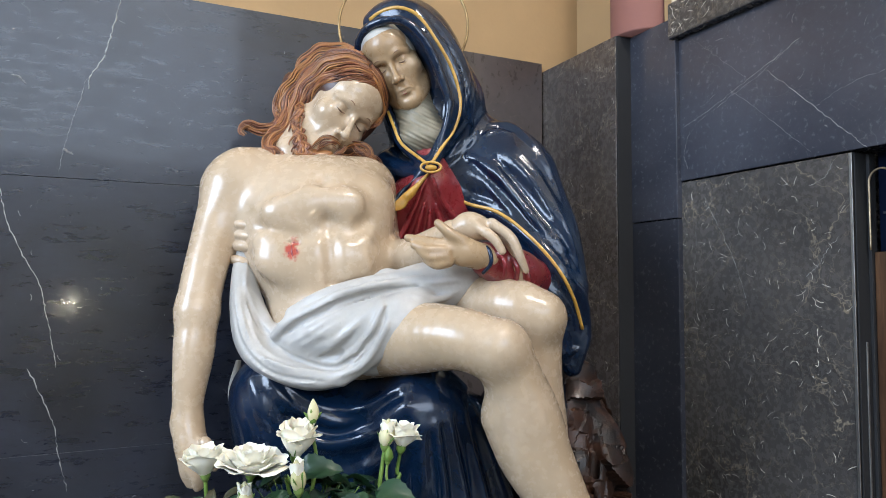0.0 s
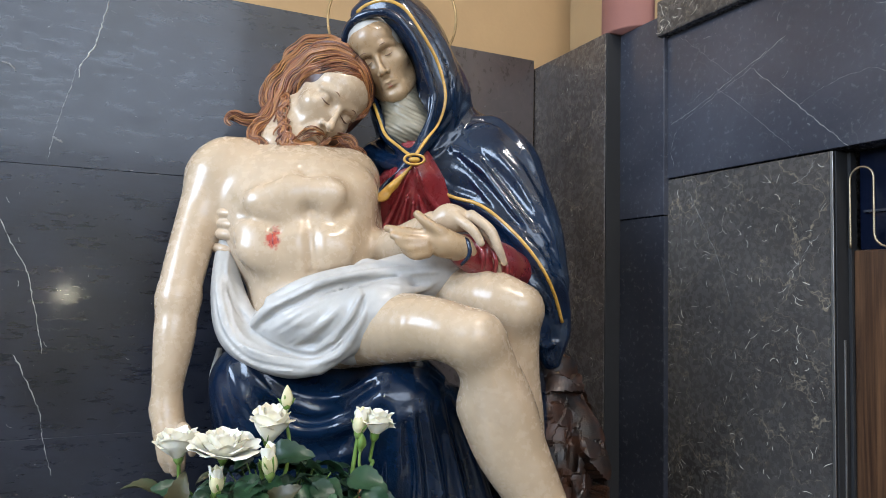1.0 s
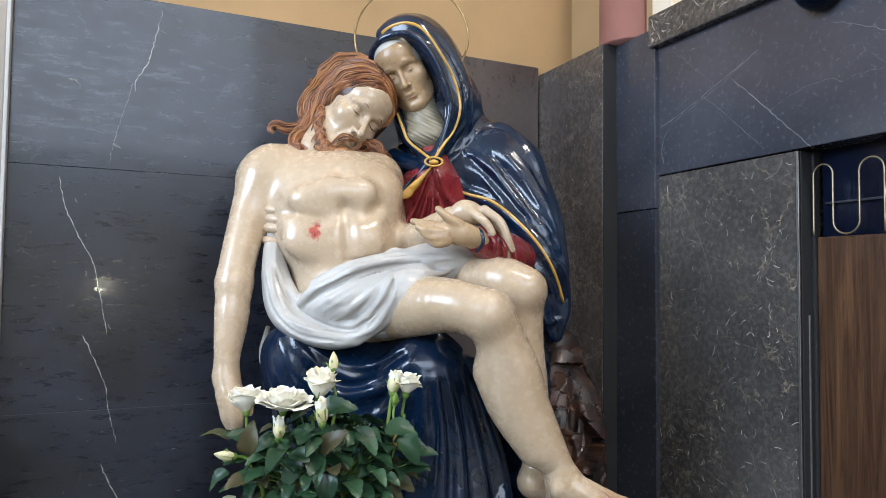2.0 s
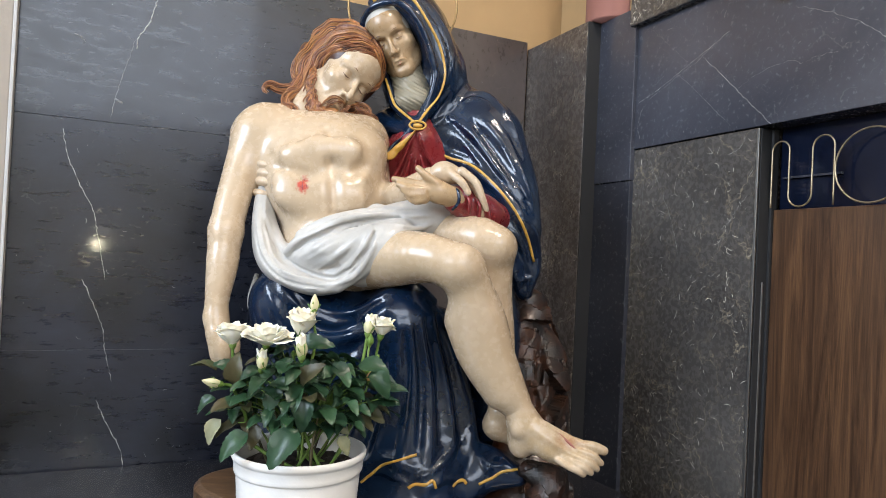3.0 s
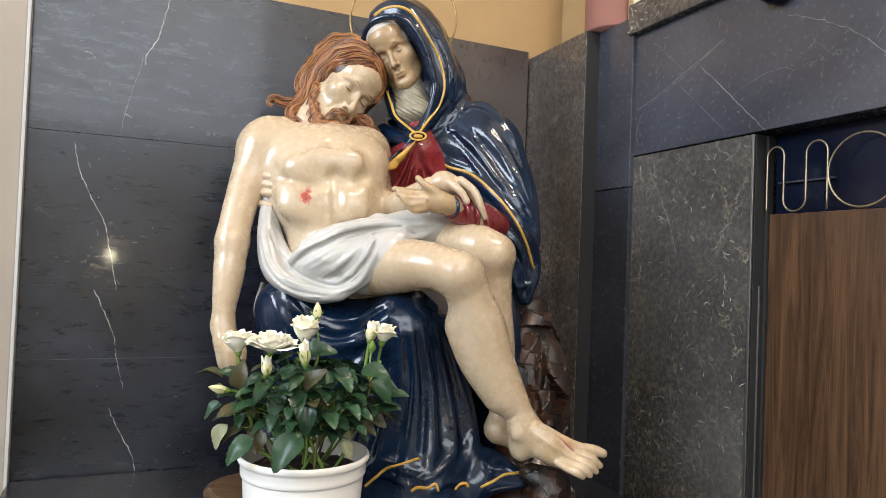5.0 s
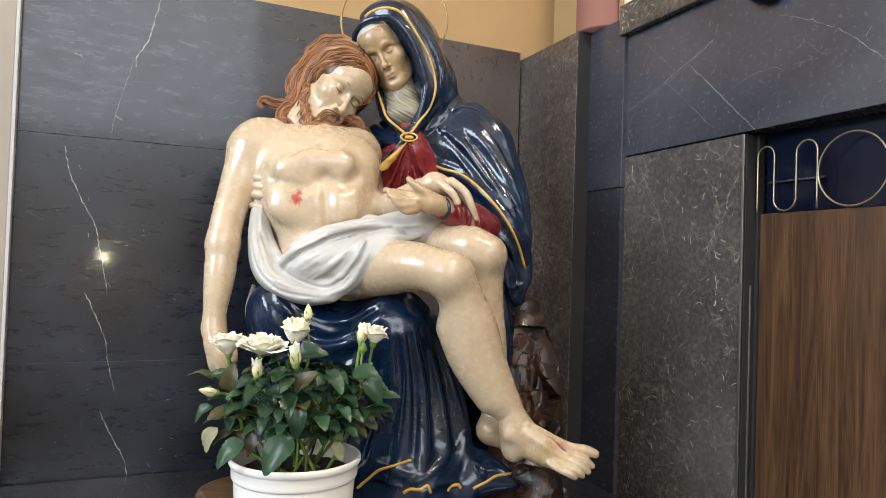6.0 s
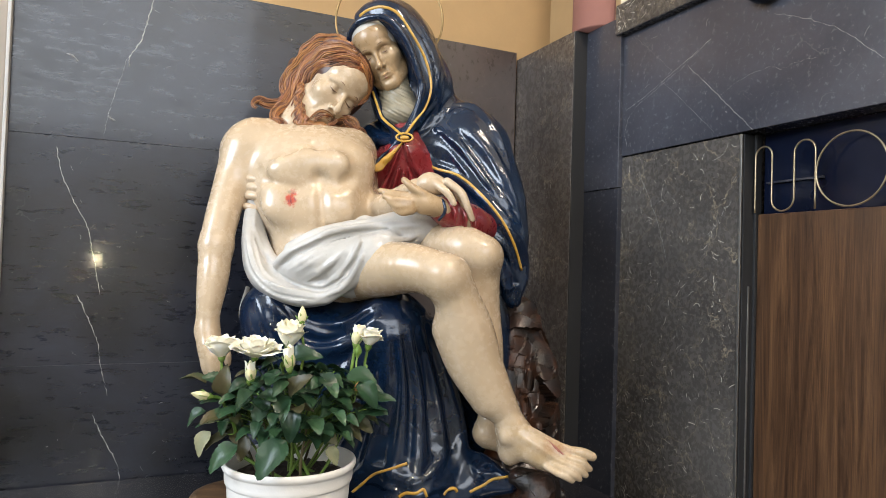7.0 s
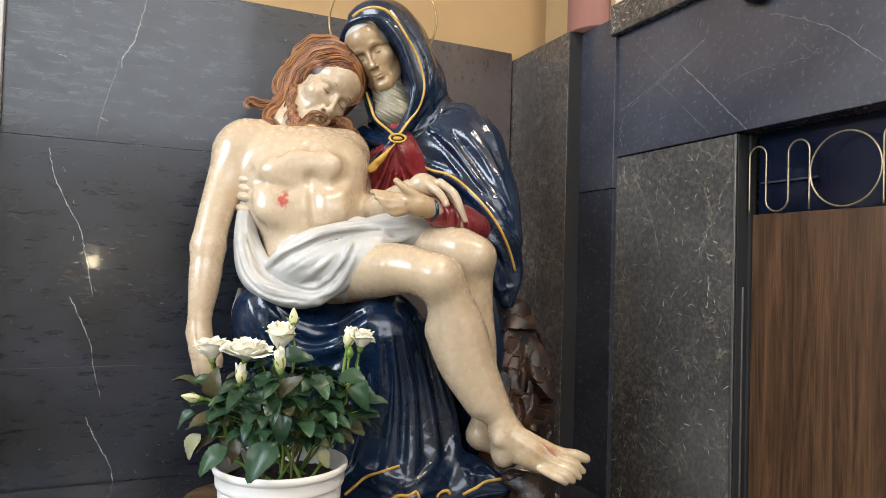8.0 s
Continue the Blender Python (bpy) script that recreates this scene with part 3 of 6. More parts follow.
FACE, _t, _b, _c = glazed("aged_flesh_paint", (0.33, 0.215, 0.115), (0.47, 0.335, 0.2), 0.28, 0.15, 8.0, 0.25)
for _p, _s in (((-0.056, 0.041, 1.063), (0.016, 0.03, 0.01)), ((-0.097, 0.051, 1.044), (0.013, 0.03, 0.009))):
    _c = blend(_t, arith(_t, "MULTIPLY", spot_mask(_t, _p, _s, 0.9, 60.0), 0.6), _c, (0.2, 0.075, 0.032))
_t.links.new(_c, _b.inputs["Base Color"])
LID = glazed("shaded_lid_paint", (0.1, 0.05, 0.025), (0.2, 0.1, 0.05), 0.4, 0.3, 20.0, 0.1)[0]
LIP = glazed("lip_paint", (0.22, 0.06, 0.04), (0.32, 0.1, 0.065), 0.35, 0.3, 20.0, 0.1)[0]
HAIR, _t, _b, _c = glazed("auburn_hair_paint", (0.085, 0.025, 0.012), (0.25, 0.08, 0.032), 0.34, 0.2, 26.0, 0.4)
_g = _t.nodes.new("ShaderNodeNewGeometry")
_c = blend(_t, ramp(_t, _g.outputs["Random Per Island"], (0.35, (0, 0, 0)), (0.98, (0.75, 0.75, 0.75))), _c, (0.46, 0.215, 0.07))
_c = blend(_t, ramp(_t, _g.outputs["Random Per Island"], (0.05, (0.5, 0.5, 0.5)), (0.25, (0, 0, 0))), _c, (0.06, 0.018, 0.01))
_t.links.new(_c, _b.inputs["Base Color"])
LINEN = glazed("white_linen_paint", (0.4, 0.385, 0.36), (0.53, 0.52, 0.505), 0.36, 0.2, 7.0, 0.5, (0.4, 0.37, 0.32))[0]
BLUE = glazed("deep_blue_mantle_paint", (0.002, 0.0075, 0.021), (0.0055, 0.019, 0.05), 0.13, 0.12, 10.0, 0.3, (0.015, 0.026, 0.045))[0]
RED = glazed("crimson_dress_paint", (0.15, 0.012, 0.016), (0.27, 0.028, 0.032), 0.28, 0.4, 14.0, 0.14)[0]
VEIL = glazed("cream_wimple_paint", (0.16, 0.14, 0.095), (0.28, 0.25, 0.18), 0.4, 0.2, 12.0, 0.15)[0]
BAND = glazed("white_band_paint", (0.38, 0.37, 0.34), (0.5, 0.48, 0.44), 0.4, 0.2, 12.0, 0.1)[0]
GOLD = glazed("gold_trim_paint", (0.42, 0.22, 0.03), (0.68, 0.4, 0.08), 0.3, 0.4, 30.0, 0.15)[0]
ROCK = glazed("russet_rock_paint", (0.008, 0.005, 0.004), (0.085, 0.03, 0.012), 0.42, 0.1, 15.0, 0.8, (0.16, 0.055, 0.02), (0.42, 0.72))[0]
# darker copy of the hair paint, so gaps between strands look shaded
UNDER_HAIR = glazed("shaded_hair_paint", (0.03, 0.01, 0.006), (0.09, 0.03, 0.013), 0.4, 0.1, 26.0, 0.4)[0]
PAINTS = [SKIN, FACE, LID, LIP, HAIR, LINEN, BLUE, RED, VEIL, BAND, GOLD, ROCK, UNDER_HAIR]
pSKIN, pFACE, pLID, pLIP, pHAIR, pLINEN, pBLUE, pRED, pVEIL, pBAND, pGOLD, pROCK, pUNDER = range(13)

fig = Figure()

# the reclining body: trunk, arms, legs
c = Clay(0.0042)
c.ell((-0.222, 0.006, 0.74), (0.142, 0.08, 0.14), (-32, 0, 0), k=0.03)
c.ell((-0.182, -0.031, 0.626), (0.116, 0.086, 0.14), (-8, -4, 0), k=0.06)
c.ell((-0.16, -0.042, 0.544), (0.12, 0.095, 0.085), k=0.04)
c.ell((-0.266, -0.029, 0.75), (0.066, 0.034, 0.056), (-35, -12, 0), k=0.06)
c.ell((-0.156, -0.021, 0.757), (0.06, 0.034, 0.056), (-35, 10, 0), k=0.06)
c.ell((-0.288, -0.04, 0.676), (0.036, 0.036, 0.06), k=0.03)
for a, b in (((-0.193, -0.115, 0.69), (-0.131, -0.115, 0.686)), ((-0.185, -0.124, 0.65), (-0.13, -0.124, 0.648))):
    for q in c.lay([a, b], -0.006):
        c.ell(q, (0.026, 0.0075, 0.019), k=0.026)
c.ell((-0.2, -0.044, 0.695), (0.096, 0.054, 0.095), (-18, 0, 0), k=0.05)
c.ell((-0.212, -0.02, 0.782), (0.13, 0.05, 0.07), (-38, 0, 0), k=0.06)
# modelling of the breast, ribs and belly
for a, b, e in (((-0.288, -0.085, 0.715), (-0.234, -0.095, 0.695), (-0.184, -0.085, 0.716)), ((-0.166, -0.085, 0.719), (-0.133, -0.085, 0.708), (-0.108, -0.066, 0.729)), ((-0.189, -0.017, 0.799), (-0.174, -0.086, 0.727), (-0.16, -0.113, 0.609))):
    c.fold([a, b, e], 0.004, 0.026, -0.8, (0.35, 0.35), True)
for a, b in (((-0.256, -0.096, 0.742), (-0.254, -0.096, 0.74)), ((-0.207, -0.086, 0.761), (-0.203, -0.086, 0.759)), ((-0.152, -0.086, 0.761), (-0.148, -0.086, 0.758)), ((-0.276, -0.085, 0.685), (-0.25, -0.084, 0.671)), ((-0.273, -0.084, 0.652), (-0.247, -0.084, 0.64))):
    for q in c.lay([a, b], -0.005)[:3]:
        c.ell(q, (0.024, 0.009, 0.016), k=0.026)
for y in (394, 400, 406):
    c.fold([(-0.171, -0.123, 0.618), (-0.139, -0.123, 0.617), (-0.106, -0.113, 0.626)] if y == 394 else [(-0.178, -0.123, 0.609), (-0.139, -0.123, 0.608), (-0.099, -0.113, 0.619)], 0.0045, 0.006, -0.3, (0.3, 0.3), y != 400)
c.ell((-0.362, 0.002, 0.808), (0.055, 0.056, 0.06), (0, 30, 0), k=0.05)
c.limb((-0.342, 0.025, 0.818), (-0.262, 0.066, 0.853), 0.044, 0.036, 0.05)
c.limb((-0.295, 0.037, 0.818), (-0.13, 0.038, 0.811), 0.032, 0.034, 0.04)
c.rope([(-0.372, -0.012, 0.785), (-0.388, -0.045, 0.704), (-0.398, -0.081, 0.61), (-0.4, -0.092, 0.572)], [0.05, 0.0395, 0.0365, 0.0345], 0.03)
c.rope([(-0.401, -0.092, 0.566), (-0.4, -0.106, 0.503), (-0.403, -0.119, 0.429), (-0.403, -0.123, 0.386)], [0.0345, 0.034, 0.026, 0.0235], 0.02)
c.rope([(-0.403, -0.123, 0.386), (-0.392, -0.133, 0.351), (-0.386, -0.137, 0.321)], [0.024, 0.027, 0.022], 0.015)
for a, b, e in (((-0.397, -0.142, 0.336), (-0.396, -0.145, 0.31), (-0.39, -0.141, 0.29)), ((-0.382, -0.152, 0.335), (-0.378, -0.152, 0.309), (-0.376, -0.146, 0.286)), ((-0.371, -0.147, 0.335), (-0.368, -0.147, 0.309), (-0.368, -0.141, 0.292)), ((-0.363, -0.153, 0.36), (-0.349, -0.157, 0.34), (-0.347, -0.152, 0.32))):
    c.rope([a, b, e], [0.0105, 0.0095, 0.007], 0.006)
# far arm, laid back across the lap
c.ell((-0.123, 0.038, 0.811), (0.044, 0.042, 0.045), k=0.03)
c.rope([(-0.113, 0.033, 0.799), (-0.098, 0.049, 0.733), (-0.086, 0.036, 0.671)], [0.042, 0.036, 0.036], 0.025)
c.rope([(-0.082, 0.026, 0.666), (-0.03, -0.054, 0.669), (0.038, -0.125, 0.703)], [0.036, 0.034, 0.025], 0.02)
# near leg
c.rope([(-0.119, -0.071, 0.52), (-0.038, -0.146, 0.529), (0.042, -0.211, 0.533), (0.1, -0.236, 0.518)], [0.07, 0.061, 0.05, 0.046], 0.03)
c.ell((0.107, -0.249, 0.526), (0.03, 0.026, 0.032), k=0.02)
c.rope([(0.113, -0.226, 0.512), (0.145, -0.211, 0.432), (0.187, -0.202, 0.34), (0.231, -0.201, 0.254), (0.249, -0.2, 0.217)], [0.045, 0.0475, 0.041, 0.031, 0.0285], 0.02)
c.ell((0.156, -0.194, 0.414), (0.04, 0.04, 0.07), (0, -22, 0), k=0.03)
c.rope([(0.116, -0.2, 0.407), (0.149, -0.2, 0.341), (0.194, -0.2, 0.268)], [0.034, 0.038, 0.03], 0.035)
# far leg
c.rope([(0.011, -0.012, 0.577), (0.083, -0.073, 0.582), (0.144, -0.132, 0.578), (0.182, -0.147, 0.564)], [0.055, 0.055, 0.05, 0.043], 0.03)
c.ell((0.188, -0.16, 0.568), (0.028, 0.026, 0.03), k=0.02)
c.rope([(0.181, -0.137, 0.556), (0.181, -0.12, 0.464), (0.195, -0.108, 0.364), (0.21, -0.106, 0.265), (0.216, -0.105, 0.21)], [0.042, 0.044, 0.042, 0.031, 0.028], 0.02)
c.ell((0.203, -0.119, 0.184), (0.028, 0.032, 0.026), k=0.02)
c.limb((0.211, -0.114, 0.175), (0.281, -0.133, 0.152), 0.026, 0.022, 0.02)
c.fold([(-0.241, -0.115, 0.69), (-0.23, -0.115, 0.687), (-0.219, -0.115, 0.686)], 0.004, 0.003, 0.3, (0.3, 0.3), True)
fig.take(c.skin(), pSKIN)
# the wound in his side: a gash and dried runs of red
for pts, r in (([(-0.241, -0.115, 0.69), (-0.23, -0.115, 0.687), (-0.219, -0.115, 0.686)], 0.003), ([(-0.235, -0.115, 0.683), (-0.233, -0.114, 0.668), (-0.229, -0.114, 0.654)], 0.0026), ([(-0.227, -0.115, 0.684), (-0.224, -0.114, 0.671), (-0.223, -0.114, 0.664)], 0.002), ([(-0.238, -0.115, 0.678), (-0.238, -0.114, 0.668), (-0.237, -0.114, 0.662)], 0.0016), ([(-0.23, -0.114, 0.649), (-0.228, -0.114, 0.644), (-0.228, -0.114, 0.639)], 0.0014)):
    path = c.lay(pts, -0.0006)
    fig.take(tube_data(path, r * np.interp(np.linspace(0, 1, len(path)), [0, 0.4, 1], [0.3, 1, 0.3]), 6), pRED)

# the near foot
c = Clay(0.0027)
c.limb((0.231, -0.201, 0.254), (0.249, -0.2, 0.214), 0.0312, 0.0285, 0.02)
c.ell((0.248, -0.192, 0.169), (0.027, 0.029, 0.034), (0, -8, 0), k=0.025)
c.rope([(0.254, -0.201, 0.206), (0.295, -0.212, 0.179), (0.336, -0.216, 0.164)], [0.031, 0.028, 0.019], 0.02)
c.ell((0.311, -0.211, 0.153), (0.05, 0.026, 0.018), (0, 24, 0), k=0.02)
c.ell((0.235, -0.223, 0.199), (0.009, 0.008, 0.011), k=0.014)
c.ell((0.347, -0.219, 0.171), (0.016, 0.018, 0.014), (0, 20, 0), k=0.012)
for a, b, e, f, r in (((0.34, -0.219, 0.178), (0.365, -0.228, 0.177), (0.388, -0.23, 0.174), (0.409, -0.228, 0.167), 0.0112), ((0.338, -0.229, 0.169), (0.364, -0.238, 0.165), (0.386, -0.24, 0.158), (0.402, -0.236, 0.145), 0.0082),
                      ((0.333, -0.234, 0.161), (0.356, -0.243, 0.155), (0.378, -0.247, 0.147), (0.393, -0.243, 0.135), 0.0078), ((0.326, -0.237, 0.154), (0.346, -0.248, 0.146), (0.366, -0.253, 0.139), (0.38, -0.248, 0.128), 0.0074), ((0.316, -0.24, 0.148), (0.335, -0.251, 0.139), (0.352, -0.255, 0.133), (0.365, -0.251, 0.125), 0.007)):
    c.rope([a, b, e, f], [r * 0.95, r * 0.9, r * 1.0, r * 0.85], 0.0022)
for a, b in (((0.274, -0.235, 0.221), (0.356, -0.24, 0.185)), ((0.271, -0.243, 0.214), (0.352, -0.248, 0.173)), ((0.266, -0.246, 0.204), (0.343, -0.252, 0.161))):
    c.fold([a, (np.array(a) + np.array(b)) / 2, b], 0.0042, 0.012, 0.3)
path = c.lay([(0.315, -0.234, 0.2), (0.332, -0.234, 0.186), (0.347, -0.239, 0.174), (0.36, -0.244, 0.164)], -0.0006)
fig.take(tube_data(path, 0.003 * np.interp(np.linspace(0, 1, len(path)), [0, 0.4, 1], [0.3, 1, 0.3]), 6), pLIP)
fig.take(c.skin(), pSKIN)

# the limp far hand
c = Clay(0.0028)
c.limb((0.028, -0.118, 0.698), (0.065, -0.137, 0.714), 0.024, 0.021, 0.014)
c.ell((0.077, -0.14, 0.715), (0.034, 0.016, 0.021), (0, 22, 0), k=0.014)
c.rope([(0.077, -0.153, 0.715), (0.104, -0.167, 0.693), (0.118, -0.169, 0.672)], [0.0095, 0.0085, 0.0068], 0.004)
c.rope([(0.103, -0.148, 0.72), (0.133, -0.16, 0.695), (0.147, -0.162, 0.666), (0.159, -0.154, 0.641)], [0.0095, 0.009, 0.008, 0.006], 0.003)
c.rope([(0.116, -0.137, 0.707), (0.139, -0.147, 0.675), (0.146, -0.146, 0.646), (0.151, -0.141, 0.624)], [0.009, 0.008, 0.0075, 0.0058], 0.003)
fig.take(c.skin(), pSKIN)

# heads: one pattern of skull, brow, nose and mouth, turned and sized for each figure
class Head:
    """A head's own frame: x across the face, y towards the back, z up, eyes at z = 0."""

    def __init__(self, at, turn, size):
        self.at, self.size = Vector(at), size
        self.rot = Euler([radians(a) for a in turn]).to_matrix()

    def spot(self, p):
        return tuple(self.at + self.rot @ (Vector(p) * self.size))

    def ell(self, clay, p, semi, turn=(0, 0, 0), k=0.02, cut=False):
        e = (self.rot @ Euler([radians(a) for a in turn]).to_matrix()).to_euler()
        clay.ell(self.spot(p), [a * self.size for a in semi], [math.degrees(a) for a in e], k * self.size, cut)

    def rope(self, clay, points, radii, k=0.01, cut=False):
        clay.rope([self.spot(p) for p in points], [r * self.size for r in radii], k * self.size, cut)

    def line(self, clay, points, r, slot, lift=-0.0002):
        path = clay.lay([self.spot(p) for p in points], lift)
        fig.take(tube_data(path, r * self.size * np.interp(np.linspace(0, 1, len(path)), [0, 0.5, 1], [0.25, 1, 0.25]), 6), slot)

    def face(self, clay, droop=0.0, full=1.0):
        """Skull, cheeks, sockets with lowered lids, brow, nose, lips and chin. droop lowers the mouth's corners; full widens the cheeks."""
        self.ell(clay, (0, 0.0, 0.035), (0.075, 0.095, 0.085))
        self.ell(clay, (0, -0.028, -0.03), (0.06 * full, 0.066, 0.083))
        self.ell(clay, (0, -0.046, 0.045), (0.058, 0.047, 0.045))
        self.ell(clay, (0, -0.066, -0.068), (0.033, 0.032, 0.032))
        self.ell(clay, (0, -0.08, -0.104), (0.019, 0.019, 0.016), k=0.025)
        for g in (-1, 1):
            self.ell(clay, (g * 0.043 * full, -0.058, -0.027), (0.022, 0.024, 0.02), k=0.025)
            self.rope(clay, [(g * 0.052 * full, -0.008, -0.066), (g * 0.038 * full, -0.045, -0.098), (g * 0.014, -0.073, -0.108)], [0.016, 0.015, 0.014], 0.03)
        for g in (-1, 1):
            self.ell(clay, (g * 0.03, -0.103, -0.002), (0.021, 0.019, 0.0125), (0, g * 6, 0), 0.014, True)
            self.ell(clay, (g * 0.018, -0.105, -0.006), (0.008, 0.014, 0.014), k=0.012, cut=True)
            self.ell(clay, (g * 0.032, -0.0715, -0.001), (0.0155, 0.0145, 0.0125), k=0.002)
            self.rope(clay, [(g * 0.017, -0.08, -0.006), (g * 0.032, -0.0845, -0.0105), (g * 0.047, -0.073, -0.0065)], [0.0022, 0.0032, 0.0022], 0.005)
            self.rope(clay, [(g * 0.018, -0.083, 0.007), (g * 0.032, -0.0875, 0.0115), (g * 0.048, -0.075, 0.005)], [0.0015, 0.0024, 0.0015], 0.004, True)
            self.rope(clay, [(g * 0.01, -0.089, 0.018), (g * 0.03, -0.087, 0.0215), (g * 0.052, -0.068, 0.012)], [0.005, 0.0062, 0.004], 0.012)
        self.rope(clay, [(0, -0.087, 0.014), (0, -0.0945, -0.002), (0, -0.105, -0.02), (0, -0.115, -0.037)], [0.0065, 0.006, 0.0072, 0.0085], 0.008)
        self.ell(clay, (0, -0.1155, -0.0405), (0.0095, 0.0095, 0.0085), k=0.006)
        for g in (-1, 1):
            self.ell(clay, (g * 0.0125, -0.102, -0.0435), (0.0068, 0.009, 0.0072), k=0.005)
            self.ell(clay, (g * 0.0062, -0.109, -0.0505), (0.0038, 0.006, 0.003), k=0.003, cut=True)
            self.rope(clay, [(g * 0.021, -0.096, -0.046), (g * 0.029, -0.09, -0.062), (g * 0.033, -0.082, -0.078)], [0.001, 0.0026, 0.001], 0.012, True)
        self.rope(clay, [(0, -0.104, -0.053), (0, -0.104, -0.0635)], [0.0022, 0.0026], 0.005, True)
        d = droop
        self.rope(clay, [(-0.023, -0.089, -0.0735 - d), (-0.008, -0.1, -0.0688), (0, -0.1008, -0.07), (0.008, -0.1, -0.0688), (0.023, -0.089, -0.0735 - d)], [0.002, 0.0044, 0.004, 0.0044, 0.002], 0.005)
        self.rope(clay, [(-0.02, -0.09, -0.0765 - d), (0, -0.0985, -0.0805), (0.02, -0.09, -0.0765 - d)], [0.002, 0.0056, 0.002], 0.005)
        self.rope(clay, [(-0.026, -0.0915, -0.0745 - d), (-0.01, -0.1035, -0.074), (0, -0.1055, -0.0745), (0.01, -0.1035, -0.074), (0.026, -0.0915, -0.0745 - d)], [0.0012, 0.0016, 0.0016, 0.0016, 0.0012], 0.002, True)
        self.ell(clay, (0, -0.105, -0.0915), (0.014, 0.009, 0.004), k=0.012, cut=True)

    def drawing(self, clay, droop=0.0, brow=0.0011, lash=0.0016):
        """Painted lash lines, brows and lips."""
        for g in (-1, 1):
            self.line(clay, [(g * 0.017, -0.083, -0.0045), (g * 0.032, -0.087, -0.0085), (g * 0.047, -0.075, -0.005)], lash, pLID)
            self.line(clay, [(g * 0.011, -0.094, 0.0165), (g * 0.03, -0.094, 0.0235), (g * 0.052, -0.073, 0.0145)], brow, pLID)
        self.line(clay, [(-0.025, -0.092, -0.0745 - droop), (-0.01, -0.104, -0.0738), (0, -0.106, -0.0744), (0.01, -0.104, -0.0738), (0.025, -0.092, -0.0745 - droop)], 0.0014, pLIP, 0.0)


# the bowed bearded head
his = Head((-0.186, 0.072, 0.968), (29.8, 30.6, 49.0), 0.89)
c = Clay(0.0024)
c.limb((-0.262, 0.041, 0.861), (-0.223, 0.085, 0.945), 0.05, 0.05, 0.02)
his.face(c, 0.0, 0.94)
fig.take(c.skin(), pSKIN)
his.drawing(c, 0.0, 0.0014, 0.0022)
visage = c

# hair: a dense under-mass and wavy locks of many strands laid over it
c = Clay(0.003)
his.ell(c, (0, 0.012, 0.048), (0.087, 0.1, 0.096))
his.ell(c, (-0.03, 0.05, -0.02), (0.055, 0.06, 0.07), k=0.03)
his.ell(c, (0.03, 0.05, -0.02), (0.05, 0.055, 0.07), k=0.03)
his.ell(c, (0, -0.125, -0.02), (0.07, 0.075, 0.1), k=0.012, cut=True)
his.ell(c, (-0.088, -0.026, -0.026), (0.03, 0.026, 0.032), k=0.01, cut=True)
c.rope([(-0.277, 0.085, 1.026), (-0.29, 0.083, 0.985), (-0.294, 0.08, 0.949), (-0.317, 0.07, 0.924), (-0.36, 0.06, 0.926)], [0.02, 0.02, 0.017, 0.012, 0.008], 0.02)
c.rope([(-0.273, 0.07, 0.997), (-0.276, 0.05, 0.942), (-0.297, 0.03, 0.905), (-0.302, 0.01, 0.879), (-0.286, -0.01, 0.85)], [0.017, 0.016, 0.013, 0.011, 0.008], 0.02)
c.rope([(-0.109, 0.05, 1.011), (-0.103, 0.063, 0.973), (-0.131, 0.072, 0.925), (-0.172, 0.075, 0.894)], [0.012, 0.013, 0.014, 0.013], 0.02)
c.rope([(-0.174, 0.06, 0.884), (-0.141, 0.05, 0.882), (-0.114, 0.05, 0.861)], [0.014, 0.014, 0.011], 0.02)
fig.take(c.skin(), pUNDER)
rng = random.Random(11)


def lock(points, width, strands, on=None, thin=1.0):
    """A wavy lock: strands side by side on a low arch, following the hair under it."""
    strands = int(strands * 1.6)
    g = (on or c).lay(points, 0.001, 6)
    u = np.linspace(0, 1, len(g))
    along = np.gradient(g, axis=0)
    side = np.cross(along, (0, 1, 0))
    side /= np.linalg.norm(side, axis=1)[:, None] + 1e-9
    swell = np.interp(u, [0, 0.15, 0.7, 1], [0.55, 1, 0.85, 0.25])
    length = np.concatenate([[0], np.cumsum(np.linalg.norm(np.diff(g, axis=0), axis=1))])
    g = g + side * (0.0022 * np.sin(2 * math.pi * length / rng.uniform(0.045, 0.065) + rng.uniform(0, 6.3)) * np.clip((length - 0.03) / 0.06, 0, 1))[:, None]
    for i in range(strands):
        o = 2 * i / (strands - 1) - 1
        ph = rng.uniform(0, 6.3)
        across = o * width * swell + 0.0014 * np.sin(7 * u + ph)
        p = g + side * across[:, None]
        p[:, 1] -= (1 - o * o) * width * 0.55 * swell + 0.001 * np.sin(12 * u + ph)
        r = thin * width / strands * 1.35 * rng.uniform(0.6, 1.5)
        fig.take(tube_data(p, r * np.interp(u, [0, 0.1, 0.8, 1], [0.6, 1, 0.9, 0.3]), 6), pHAIR)


lock([(-0.132, 0.03, 1.06), (-0.175, 0.037, 1.08), (-0.218, 0.045, 1.081), (-0.253, 0.052, 1.055), (-0.272, 0.06, 1.025), (-0.289, 0.062, 0.994), (-0.303, 0.065, 0.966), (-0.298, 0.068, 0.946), (-0.32, 0.07, 0.927)], 0.01, 7)
lock([(-0.131, 0.05, 1.069), (-0.158, 0.062, 1.091), (-0.199, 0.074, 1.102), (-0.234, 0.08, 1.092), (-0.263, 0.08, 1.062), (-0.28, 0.08, 1.025)], 0.008, 6)
